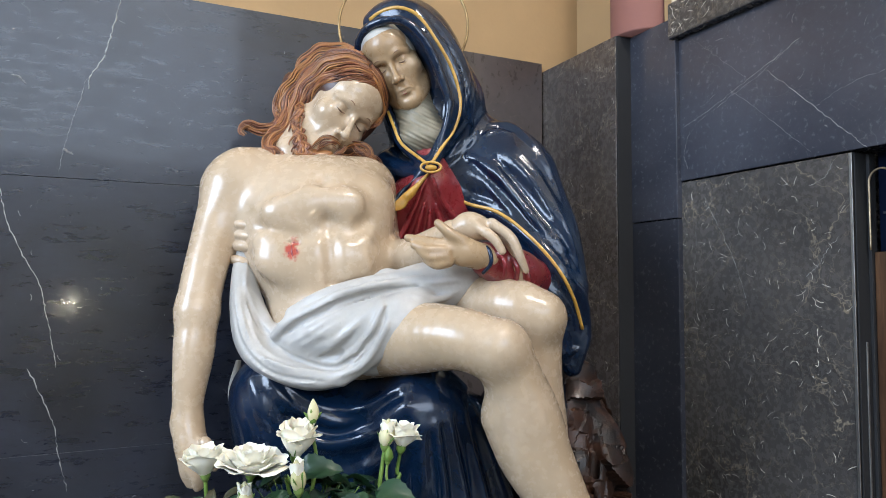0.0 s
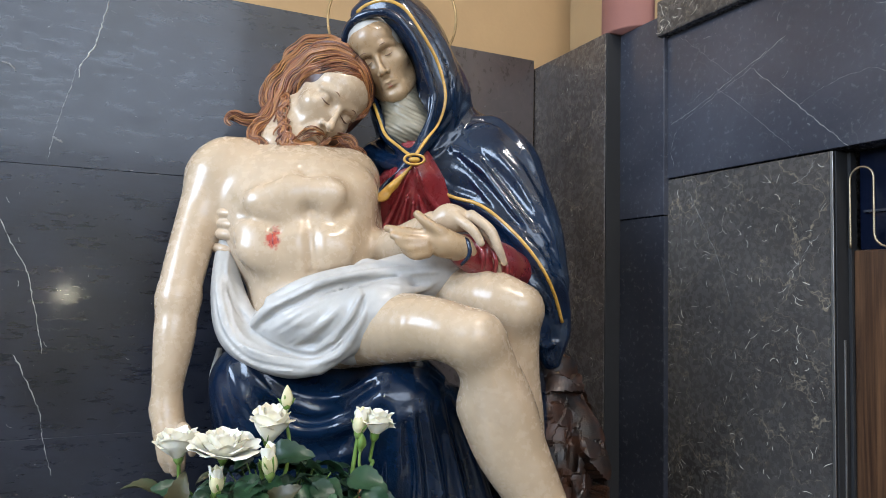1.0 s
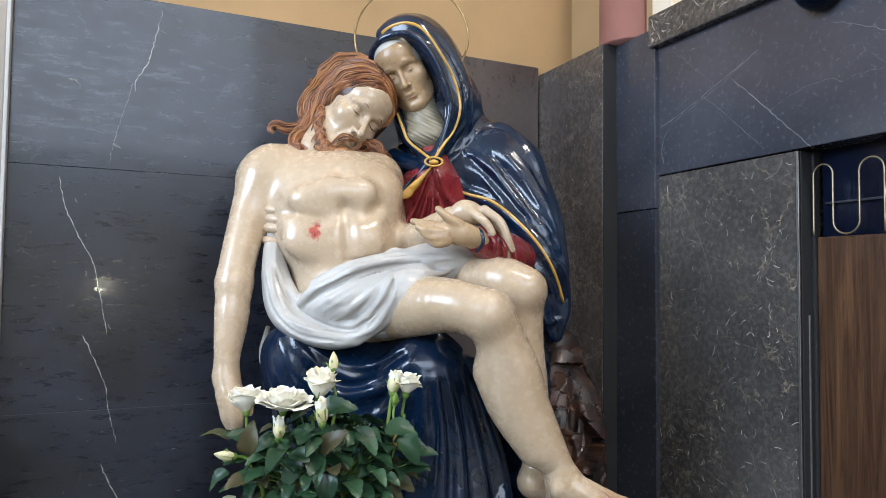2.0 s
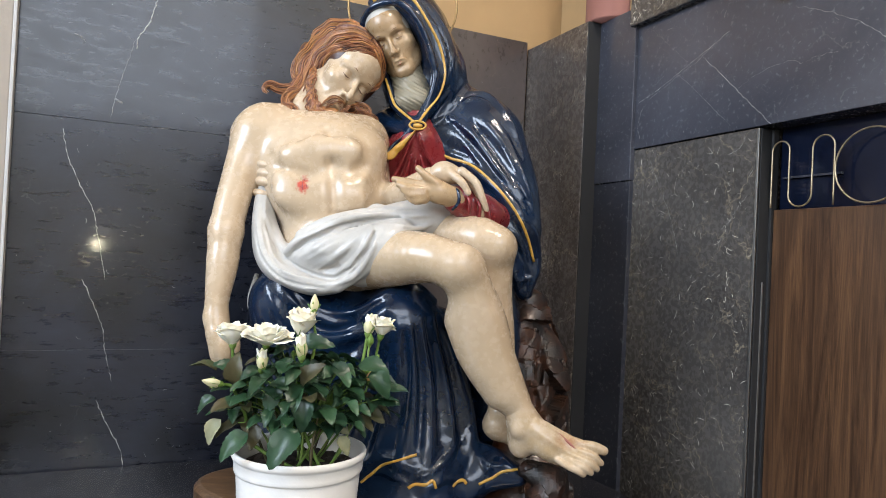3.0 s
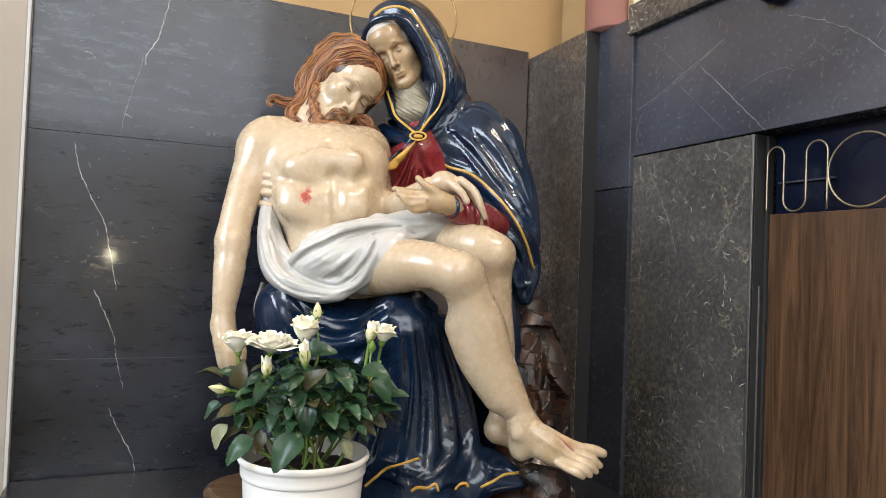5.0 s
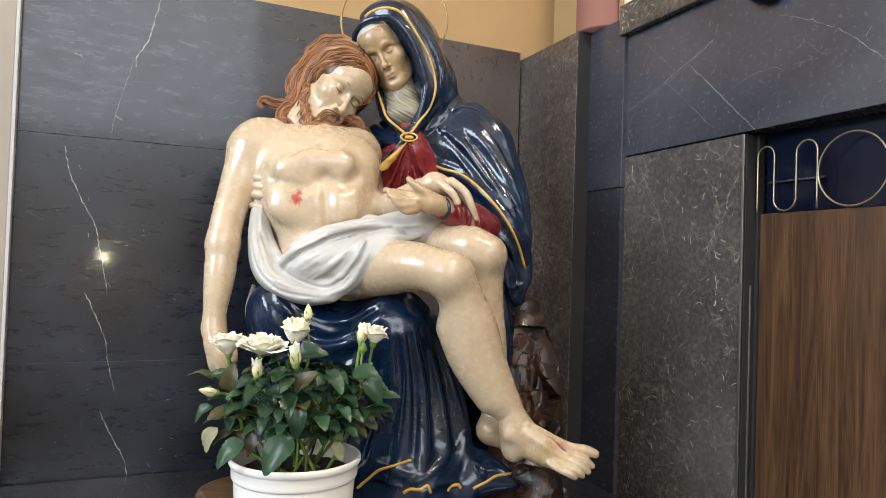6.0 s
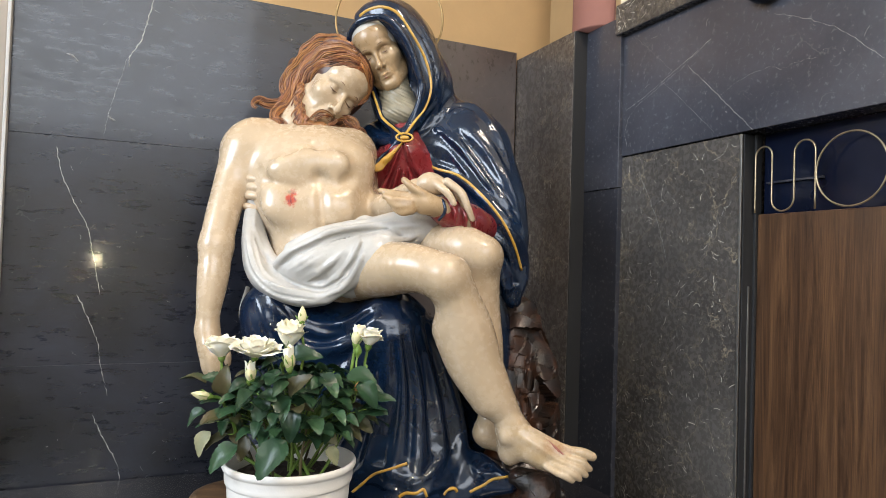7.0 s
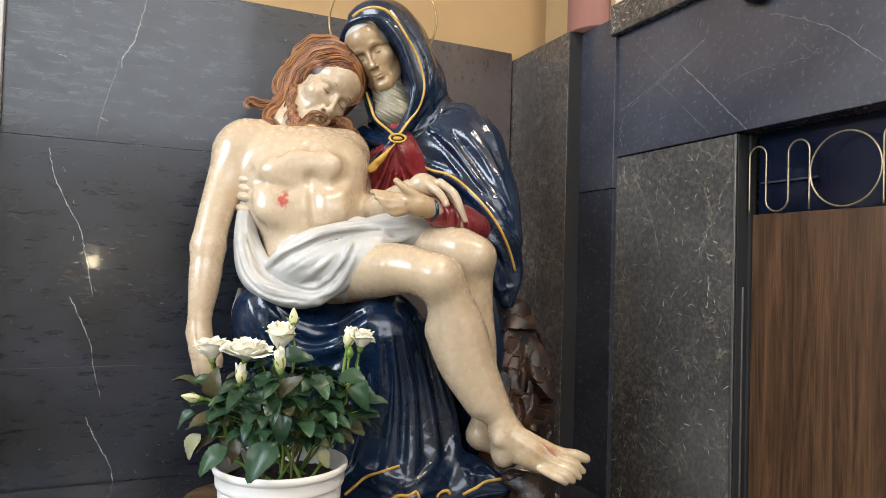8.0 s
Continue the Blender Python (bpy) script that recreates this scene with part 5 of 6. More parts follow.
c.rope([(-0.084, 0.121, 0.866), (-0.043, 0.062, 0.842), (-0.001, 0.017, 0.834)], [0.03, 0.02, 0.01], 0.02)
c.rope([(-0.007, 0.019, 0.829), (-0.035, 0.015, 0.797), (-0.062, 0.023, 0.77)], [0.01, 0.018, 0.014], 0.01)
c.ell((0.005, -0.016, 0.743), (0.075, 0.08, 0.085), (0, 0, 0), k=0.02, cut=True)
for pts, r in (([(0.01, 0.012, 0.833), (0.052, 0.013, 0.789), (0.128, 0.006, 0.756), (0.192, -0.015, 0.7), (0.245, -0.028, 0.625), (0.279, -0.027, 0.548)], 0.0135),
               ([(0.074, 0.061, 0.874), (0.143, 0.027, 0.819), (0.201, -0.016, 0.74), (0.25, -0.03, 0.682)], 0.011), ([(0.095, 0.052, 0.845), (0.144, 0.013, 0.779), (0.202, -0.02, 0.71), (0.258, -0.034, 0.652)], 0.009),
               ([(0.149, 0.046, 0.874), (0.204, 0.013, 0.802), (0.245, -0.011, 0.726), (0.273, -0.014, 0.673)], 0.011), ([(0.115, 0.11, 0.939), (0.167, 0.08, 0.934), (0.22, 0.056, 0.865), (0.256, 0.038, 0.773)], 0.009),
               ([(0.246, -0.029, 0.632), (0.28, -0.013, 0.594), (0.291, -0.001, 0.528), (0.275, 0, 0.458)], 0.011), ([(0.221, -0.032, 0.572), (0.241, -0.026, 0.513), (0.254, -0.01, 0.461)], 0.009)):
    c.fold(pts, r * 1.1, 0.007, 0.15)
for pts in ([(0.085, 0.037, 0.856), (0.136, 0.003, 0.793), (0.196, -0.033, 0.719), (0.249, -0.046, 0.662)], [(0.129, 0.036, 0.864), (0.183, -0.002, 0.789), (0.23, -0.03, 0.71)], [(0.213, -0.048, 0.591), (0.262, -0.032, 0.541), (0.266, -0.015, 0.475)]):
    c.fold(pts, 0.006, 0.011, 0.1, (0.3, 0.3), True)
for pts, r in (([(0.034, 0.042, 0.827), (0.076, 0.023, 0.791), (0.144, 0.004, 0.764)], 0.006), ([(0.101, 0.081, 0.907), (0.131, 0.08, 0.923), (0.167, 0.07, 0.915)], 0.006), ([(0.166, 0.041, 0.887), (0.217, 0.013, 0.809), (0.258, -0.015, 0.713), (0.281, -0.014, 0.634)], 0.007), ([(0.184, -0.016, 0.723), (0.231, -0.034, 0.668), (0.265, -0.033, 0.619)], 0.006),
               ([(0.127, 0.032, 0.836), (0.168, 0.003, 0.776), (0.217, -0.025, 0.703)], 0.005), ([(0.207, -0.033, 0.617), (0.247, -0.032, 0.579), (0.271, -0.021, 0.514)], 0.007), ([(0.223, -0.032, 0.539), (0.245, -0.021, 0.494), (0.279, -0.011, 0.501)], 0.006),
               ([(-0.063, 0.052, 0.832), (-0.032, 0.032, 0.83), (-0.004, 0.012, 0.83)], 0.005), ([(-0.07, 0.043, 0.81), (-0.039, 0.022, 0.817), (-0.006, 0.012, 0.825)], 0.005), ([(0.046, 0.051, 0.878), (0.072, 0.06, 0.909), (0.087, 0.079, 0.97)], 0.005), ([(0.033, 0.041, 0.862), (0.066, 0.051, 0.886), (0.1, 0.08, 0.928)], 0.005)):
    c.fold(pts, r, 0.005, 0.1)
mantle = c
fig.take(c.skin(), pBLUE)

c = Clay(0.0048)
c.ell((-0.129, 0.051, 0.401), (0.2, 0.12, 0.085), k=0.05)
c.ell((-0.149, -0.043, 0.376), (0.11, 0.075, 0.085), k=0.05)
c.ell((-0.261, -0.064, 0.424), (0.076, 0.075, 0.07), k=0.04)
c.ell((-0.016, -0.104, 0.403), (0.072, 0.07, 0.072), k=0.04)
c.rope([(-0.264, -0.059, 0.411), (-0.251, -0.065, 0.227), (-0.231, -0.07, -0.005)], [0.074, 0.078, 0.095], 0.05)
c.rope([(-0.013, -0.098, 0.386), (0.015, -0.09, 0.217), (0.045, -0.11, 0.014)], [0.07, 0.078, 0.10], 0.05)
c.rope([(0.072, -0.048, 0.378), (0.105, -0.065, 0.216), (0.12, -0.08, 0.006)], [0.045, 0.05, 0.06], 0.04)
c.rope([(-0.147, -0.008, 0.366), (-0.124, -0.024, 0.198), (-0.1, -0.05, -0.013)], [0.095, 0.105, 0.11], 0.06)
c.ell((-0.056, 0.116, 0.172), (0.2, 0.13, 0.3), k=0.05)
c.ell((0.195, 0.094, 0.298), (0.09, 0.09, 0.24), k=0.05)
c.ell((-0.02, -0.1, 0.01), (0.2, 0.11, 0.05), k=0.04)
c.rope([(0.103, -0.111, 0.053), (0.188, -0.122, 0.069), (0.254, -0.132, 0.08)], [0.045, 0.03, 0.022], 0.03)
c.ell((0.207, -0.102, 0.097), (0.05, 0.05, 0.03), (0, 12, 0), k=0.02)
c.rope([(-0.34, -0.039, 0.426), (-0.345, -0.033, 0.374), (-0.335, -0.032, 0.322)], [0.012, 0.014, 0.012], 0.02)
for pts, r in (([(-0.281, -0.11, 0.483), (-0.23, -0.134, 0.427), (-0.162, -0.134, 0.397), (-0.088, -0.144, 0.416), (-0.035, -0.15, 0.459)], 0.013), ([(-0.296, -0.12, 0.458), (-0.253, -0.133, 0.387), (-0.173, -0.128, 0.35), (-0.093, -0.138, 0.369), (-0.038, -0.164, 0.422)], 0.012),
               ([(-0.11, -0.12, 0.452), (-0.048, -0.14, 0.473), (0.013, -0.15, 0.471), (0.06, -0.14, 0.442)], 0.012), ([(-0.264, -0.133, 0.362), (-0.191, -0.116, 0.295), (-0.104, -0.122, 0.305), (-0.042, -0.158, 0.361)], 0.012),
               ([(-0.012, -0.171, 0.387), (-0.012, -0.169, 0.28), (-0.033, -0.174, 0.162), (-0.07, -0.182, 0.081)], 0.011), ([(0.011, -0.168, 0.388), (0.024, -0.169, 0.282), (0.02, -0.174, 0.164), (-0.002, -0.202, 0.09)], 0.011),
               ([(0.031, -0.159, 0.4), (0.055, -0.156, 0.281), (0.062, -0.164, 0.163), (0.054, -0.202, 0.08)], 0.011), ([(0.052, -0.144, 0.405), (0.088, -0.126, 0.276), (0.106, -0.128, 0.156), (0.094, -0.152, 0.102), (0.06, -0.181, 0.062)], 0.011),
               ([(0.072, -0.119, 0.41), (0.118, -0.106, 0.293), (0.153, -0.114, 0.178), (0.163, -0.131, 0.05)], 0.012), ([(-0.043, -0.148, 0.372), (-0.059, -0.126, 0.259), (-0.095, -0.143, 0.14)], 0.01),
               ([(-0.072, -0.172, 0.096), (-0.018, -0.192, 0.114), (0.029, -0.192, 0.105)], 0.012), ([(0.101, -0.162, 0.075), (0.136, -0.147, 0.114), (0.15, -0.128, 0.158)], 0.009), ([(0.172, -0.133, 0.135), (0.208, -0.141, 0.124), (0.239, -0.147, 0.1)], 0.01)):
    c.fold(pts, r * fan.uniform(0.45, 1.0), 0.02, fan.uniform(0.1, 0.5), (0.4, 0.5))
for pts in ([(0.001, -0.183, 0.377), (0.008, -0.181, 0.271), (-0.001, -0.203, 0.148)], [(0.022, -0.178, 0.389), (0.04, -0.176, 0.272), (0.042, -0.193, 0.147)], [(0.043, -0.164, 0.401), (0.072, -0.151, 0.268), (0.084, -0.158, 0.151)], [(0.064, -0.139, 0.409), (0.104, -0.126, 0.277), (0.13, -0.143, 0.149)],
            [(-0.254, -0.145, 0.46), (-0.2, -0.159, 0.413), (-0.122, -0.154, 0.396), (-0.055, -0.179, 0.436)], [(-0.237, -0.154, 0.401), (-0.163, -0.153, 0.368), (-0.091, -0.163, 0.39)]):
    c.fold(pts, 0.0045, 0.012, 0.1, (0.3, 0.3), True)
for pts, r in (([(-0.029, -0.157, 0.325), (-0.027, -0.155, 0.229), (-0.054, -0.163, 0.123)], 0.006), ([(0.001, -0.167, 0.328), (0.007, -0.165, 0.221), (-0.005, -0.183, 0.119)], 0.006), ([(0.063, -0.148, 0.376), (0.095, -0.125, 0.252), (0.117, -0.133, 0.133)], 0.006), ([(-0.076, -0.135, 0.248), (-0.097, -0.134, 0.162), (-0.129, -0.142, 0.09)], 0.007),
               ([(0.03, -0.192, 0.088), (0.07, -0.182, 0.098), (0.117, -0.143, 0.136)], 0.006), ([(-0.069, -0.192, 0.073), (-0.028, -0.202, 0.089), (0.019, -0.202, 0.077)], 0.007), ([(0.066, -0.192, 0.071), (0.101, -0.172, 0.082), (0.144, -0.152, 0.072)], 0.006), ([(0.173, -0.133, 0.117), (0.197, -0.142, 0.103), (0.221, -0.142, 0.108)], 0.006)):
    c.fold(pts, r, 0.005, 0.1)
skirt = c
fig.take(c.skin(), pBLUE)
# linen end that shows behind her knee
fig.tube([(-0.346, -0.025, 0.478), (-0.356, -0.019, 0.425), (-0.353, -0.019, 0.396), (-0.344, -0.018, 0.383)], [0.005, 0.01, 0.009, 0.003], pLINEN)

# gold braid along the edges, brooch at the throat
for pts, r, cloth in (([(-0.121, 0.06, 1.144), (-0.096, 0.045, 1.154), (-0.061, 0.03, 1.156), (-0.025, 0.024, 1.139), (0.011, 0.025, 1.091), (0.04, 0.03, 1.043), (0.055, 0.034, 0.999), (0.059, 0.036, 0.961), (0.047, 0.034, 0.919), (0.025, 0.026, 0.883), (0.004, 0.006, 0.847)], 0.0038, mantle),
               ([(-0.084, 0.08, 0.964), (-0.072, 0.06, 0.931), (-0.057, 0.04, 0.895), (-0.03, 0.02, 0.868), (-0.004, 0, 0.844)], 0.0032, mantle),
               ([(0.01, -0.004, 0.83), (0.033, -0.003, 0.799), (0.076, -0.005, 0.776), (0.13, -0.013, 0.757), (0.184, -0.033, 0.708), (0.23, -0.048, 0.65), (0.262, -0.047, 0.592), (0.283, -0.04, 0.536)], 0.0036, mantle),
               ([(-0.003, -0.003, 0.829), (-0.029, -0.003, 0.799), (-0.052, 0.003, 0.775)], 0.0036, mantle),
               ([(-0.075, -0.2, 0.061), (-0.053, -0.2, 0.082), (-0.026, -0.2, 0.107), (0.006, -0.2, 0.122), (0.038, -0.2, 0.131)], 0.0034, skirt), ([(0.024, -0.22, 0.067), (0.037, -0.22, 0.075), (0.06, -0.22, 0.077), (0.073, -0.22, 0.083), (0.08, -0.22, 0.069)], 0.0038, skirt), ([(0.115, -0.22, 0.064), (0.123, -0.22, 0.074), (0.137, -0.22, 0.075), (0.144, -0.22, 0.067)], 0.0038, skirt), ([(0.17, -0.17, 0.066), (0.196, -0.17, 0.079), (0.219, -0.17, 0.094), (0.255, -0.17, 0.099)], 0.0034, skirt)):
    path = cloth.lay(pts, 0.0004, 6)
    fig.take(tube_data(path, r, 8, 0.7), pGOLD)
c = Clay(0.003)
c.ell((-0.046, 0.004, 0.78), (0.031, 0.0032, 0.0095), (0, -43, 0), k=0.006)
c.ell((-0.057, 0.004, 0.766), (0.014, 0.0032, 0.009), (0, -20, 0), k=0.006)
c.rope([(-0.003, 0, 0.827), (-0.021, 0, 0.807), (-0.042, 0, 0.785)], [0.003, 0.004, 0.005], 0.008)
fig.take(c.skin(), pGOLD)
ring = [np.array((0.002, -0.012, 0.837)) + [0.019 * math.cos(a), -0.002, 0.0095 * math.sin(a)] for a in np.linspace(0, 2 * math.pi, 25)]
fig.tube(ring, 0.0025, pGOLD, 8, 1.0, 2)
c = Clay(0.0026)
c.ell((0.002, -0.009, 0.837), (0.012, 0.007, 0.006))
fig.take(c.skin(), pGOLD)
# cloth edge where the wound has been cut
fig.tube([(-0.242, -0.101, 0.697), (-0.232, -0.104, 0.693), (-0.22, -0.107, 0.691)], [0.0004, 0.0018, 0.0004], pLIP)

# russet rock seat and foot block
c = Clay(0.006)
c.rope([(0.288, 0.141, 0.411), (0.307, 0.095, 0.246), (0.3, 0.038, 0.093), (0.285, 0, -0.009)], [0.06, 0.085, 0.09, 0.11], 0.05)
c.ell((0.339, 0.095, 0.219), (0.045, 0.06, 0.14), (0, 6, 0), k=0.03)
c.ell((0.277, 0.092, 0.358), (0.05, 0.05, 0.05), (0, 20, 0), k=0.02)
c.rope([(0.273, -0.162, 0.102), (0.32, -0.172, 0.083), (0.309, -0.171, 0.051)], [0.022, 0.032, 0.04], 0.02)
c.ell((-0.01, 0.159, 0.048), (0.25, 0.12, 0.2), k=0.05)
for pts in ([(0.267, 0.021, 0.405), (0.308, 0.003, 0.315), (0.289, -0.005, 0.237)], [(0.333, 0.052, 0.378), (0.32, 0.024, 0.259), (0.349, 0.017, 0.154)], [(0.282, 0.004, 0.288), (0.317, -0.005, 0.211), (0.309, -0.033, 0.126)]):
    c.rope(pts, [0.004, 0.012, 0.004], 0.008, True)
rock_v, rock_f = c.skin()
for i, p in enumerate(rock_v):
    for scale, tilt, step in ((8.0, 0.2, 0.008), (21.0, 0.2, 0.003)):
        core = noise.voronoi(Vector(p) * scale)[1][0]
        lean = noise.cell_vector(core * 7.31)
        d = (Vector(p) - core / scale).dot(Vector((lean[0] - 0.5, lean[1] - 0.5, lean[2] - 0.5))) * tilt * 2 + (lean[0] - 0.5) * step
        rock_v[i] = np.array(p) + np.array((0.55, -0.8, 0.1)) * d
fig.take((rock_v, rock_f), pROCK)

statue = fig.build("statue", PAINTS)
STATUE_TURN = pose(*(0.384, 1.391, 1.035), 0, 0, -23.77)
statue.matrix_world = STATUE_TURN
tagged(statue, "glossy painted plaster group of mourning woman holding dead man", "statue")

# thin brass halo behind the hood
halo_centre = np.array((-0.057, 0.175, 1.181))
halo = mesh_object("halo", *tube_data([halo_centre + [0.14 * math.cos(a), 0.02 * math.sin(a), 0.14 * math.sin(a)] for a in np.linspace(0, 2 * math.pi, 72, endpoint=False)], 0.0028, 8, 1.0, True), BRONZE, True)
halo.matrix_world = STATUE_TURN
tagged(halo, "thin brass wire halo ring behind the statue's hood", "halo")

# oval wooden plinth
rim = [(0.94, 0), (1.0, 0.008), (1.0, 0.034), (0.985, 0.042), (0.96, 0.045)]
pv, pf = [], []
for s, z in rim:
    for k in range(72):
        a = 2 * math.pi * k / 72
        pv.append((0.42 * s * math.cos(a), 0.205 * s * math.sin(a), z))
for i in range(len(rim) - 1):
    for k in range(72):
        a, b = i * 72 + k, i * 72 + (k + 1) % 72
        pf.append((a, b, b + 72, a + 72))
pf += [tuple(range(72))[::-1], tuple(range((len(rim) - 1) * 72, len(rim) * 72))]
plinth = mesh_object("plinth", pv, pf, PLINTH_WOOD)
_p = (0.348, 1.467, 1.014)
plinth.matrix_world = pose(_p[0], _p[1], 0.975, 0, 0, -23.77)
tagged(plinth, "varnished brown oval wooden plinth under the statue", "plinth")

# ---- the potted white roses ----
def leaf_paint(name, low, high, back, rough=0.38):
    m, t, b = nodes_of(name)
    v = coords(t)
    info = t.nodes.new("ShaderNodeObjectInfo")
    tone = arith(t, "ADD", arith(t, "MULTIPLY", tex_noise(t, v, 40, 5, 0.6), 0.6), arith(t, "MULTIPLY", info.outputs["Random"], 0.45))
    colour = ramp(t, tone, (0.25, low), (0.62, high), (0.85, back))
    t.links.new(colour, b.inputs["Base Color"])
    b.inputs["Roughness"].default_value = rough
    b.inputs["Subsurface Weight"].default_value = 0.05
    b.inputs["Specular IOR Level"].default_value = 0.35
    b.inputs["Subsurface Radius"].default_value = (0.002, 0.004, 0.001)
    bumped(t, b, tex_noise(t, v, 160, 4, 0.6), 0.25, 0.001)
    return m


LEAF = leaf_paint("rose_leaf_green", (0.008, 0.026, 0.013), (0.02, 0.056, 0.026), (0.045, 0.1, 0.05), 0.34)
OLD_LEAF = leaf_paint("bronzed_leaf", (0.028, 0.032, 0.014), (0.06, 0.05, 0.022), (0.045, 0.075, 0.03), 0.42)
PALE_LEAF = leaf_paint("withered_leaf", (0.18, 0.19, 0.1), (0.3, 0.29, 0.18), (0.38, 0.4, 0.3), 0.55)
STEM = leaf_paint("fresh_stem_green", (0.09, 0.17, 0.03), (0.17, 0.27, 0.06), (0.24, 0.33, 0.1), 0.4)
OLD_STEM = leaf_paint("woody_stem_brown", (0.05, 0.045, 0.02), (0.1, 0.085, 0.04), (0.15, 0.12, 0.06), 0.6)
PETAL, _t, _b = nodes_of("cream_white_petal")
_n = tex_noise(_t, coords(_t), 30, 6, 0.6)
_t.links.new(ramp(_t, _n, (0.3, (0.85, 0.79, 0.62)), (0.6, (0.9, 0.88, 0.78))), _b.inputs["Base Color"])
_b.inputs["Roughness"].default_value = 0.5
_b.inputs["Subsurface Weight"].default_value = 0.15
_b.inputs["Subsurface Radius"].default_value = (0.006, 0.005, 0.003)
bumped(_t, _b, tex_noise(_t, coords(_t, (90, 90, 14)), 1.5, 4), 0.2, 0.001)
BUD_PETAL = leaf_paint("green_cream_bud", (0.5, 0.48, 0.26), (0.66, 0.62, 0.38), (0.7, 0.5, 0.25), 0.5)
PEACH = leaf_paint("peach_bud", (0.6, 0.3, 0.12), (0.7, 0.42, 0.2), (0.72, 0.5, 0.3), 0.5)
POT = plaster("white_pot_glaze", (0.84, 0.82, 0.79), 0.02)
POT.node_tree.nodes["Principled BSDF"].inputs["Roughness"].default_value = 0.3
SOIL = plaster("dark_potting_soil", (0.022, 0.014, 0.01), 0.6)

rose = new("potted_rose")
POT_AT = np.array((0.097, 1.183, 0.975))
rose.location = POT_AT
tagged(rose, "white rose bush in a white glazed flowerpot on the ledge", "flowerpot")
rr = random.Random(5)


def under(ob, parent=None):
    """Makes ob a part of the rose without moving it."""
    ob.parent = parent or rose
    ob.matrix_parent_inverse = Matrix.Translation(-Vector(POT_AT))
    return ob


PROFILE = [(0.09, 0), (0.098, 0.002), (0.1, 0.008), (0.1125, 0.18), (0.113, 0.19), (0.1132, 0.1912), (0.1158, 0.1922), (0.1172, 0.195), (0.1176, 0.2), (0.118, 0.2145), (0.119, 0.2165), (0.1215, 0.2185), (0.1232, 0.2225), (0.1232, 0.227), (0.1218, 0.2302), (0.1195, 0.2312), (0.1172, 0.2306), (0.115, 0.227), (0.1125, 0.212), (0.1075, 0.17), (0.1, 0.15), (0.02, 0.15)]
pot = mesh_object("pot", *turned(PROFILE, (0, 0, 0), 64), POT, True)
pot.parent = rose
tagged(pot, "white glazed pot with a rolled rim")
# crumbled soil
sv, sf = [], []
for i in range(13):
    for k in range(40):
        r, a = 0.1095 * i / 12, 2 * math.pi * k / 40
        z = 0.2 + (0.008 * noise.noise((r * 60 * math.cos(a), r * 60 * math.sin(a), 1.0)) + 0.006 * noise.noise((r * 150 * math.cos(a), r * 150 * math.sin(a), 4.0)) if i < 12 else -0.004)
        sv.append((r * math.cos(a), r * math.sin(a), z))
for i in range(12):
    for k in range(40):
        a, b = i * 40 + k, i * 40 + (k + 1) % 40
        sf.append((a, b, b + 40, a + 40))
soil = mesh_object("soil", sv, sf, SOIL)
soil.parent = rose
tagged(soil, "dark crumbly potting soil")


def leaf_mesh(seed, length, width, fold, droop):
    """One serrated leaflet, folded along its midrib and bent down at the tip; base at the origin, tip along +y."""
    r = random.Random(seed)
    n, verts, faces = 14, [], []
    twist = r.uniform(-0.35, 0.35)
    for i in range(n + 1):
        v = i / n
        w = width * (math.sin(math.pi * v ** 0.78) ** 0.7) * (1 - 0.2 * v) + 0.0005
        y = length * v
        z = -droop * length * v * v + 0.05 * length * math.sin(math.pi * v)
        for u in (-1, -0.55, 0, 0.55, 1):
            tooth = 1.0 + (0.06 if i % 2 else -0.03) * (abs(u) == 1)
            x = u * w * tooth
            zz = z + fold * abs(u) * w + 0.0016 * math.sin(9 * v + 3 * u + seed) + twist * x * v * 0.5
            verts.append((x, y + 0.0015 * (abs(u) == 1) * (i % 2), zz))
    for i in range(n):
        for k in range(4):
            a = i * 5 + k
            faces.append((a, a + 1, a + 6, a + 5))
    me = bpy.data.meshes.new("leaflet")
    me.from_pydata(verts, [], faces)
    me.polygons.foreach_set("use_smooth", [True] * len(me.polygons))
    return me


LEAVES = {}
for kind, paint in (("green", LEAF), ("old", OLD_LEAF), ("pale", PALE_LEAF)):
    for k in range(5):
        me = leaf_mesh(10 * k + len(kind), 0.055, 0.0178 + 0.0012 * (k % 3), 0.12 + 0.1 * k, 0.05 + 0.08 * k)
        me.materials.append(paint)
        LEAVES[kind, k] = me


def leaflet(base, way, up, size, kind="green", variant=None):
    """A leaflet with its base at a place, pointing along way, its face towards up."""
    y = Vector(way).normalized()
    x = y.cross(Vector(up)).normalized()
    z = x.cross(y)
    m = Matrix((x, y, z)).transposed().to_4x4()
    ob = new("leaflet", LEAVES[kind, rr.randrange(5) if variant is None else variant])
    ob.matrix_world = Matrix.Translation(Vector(base)) @ m @ Matrix.Scale(size, 4)
    return under(ob)


def stem(points, r0, r1, paint, name="stem"):
    path = spline(points, 6)
    ob = mesh_object(name, *tube_data(path, np.linspace(r0, r1, len(path)), 7), paint, True)
    return under(ob)


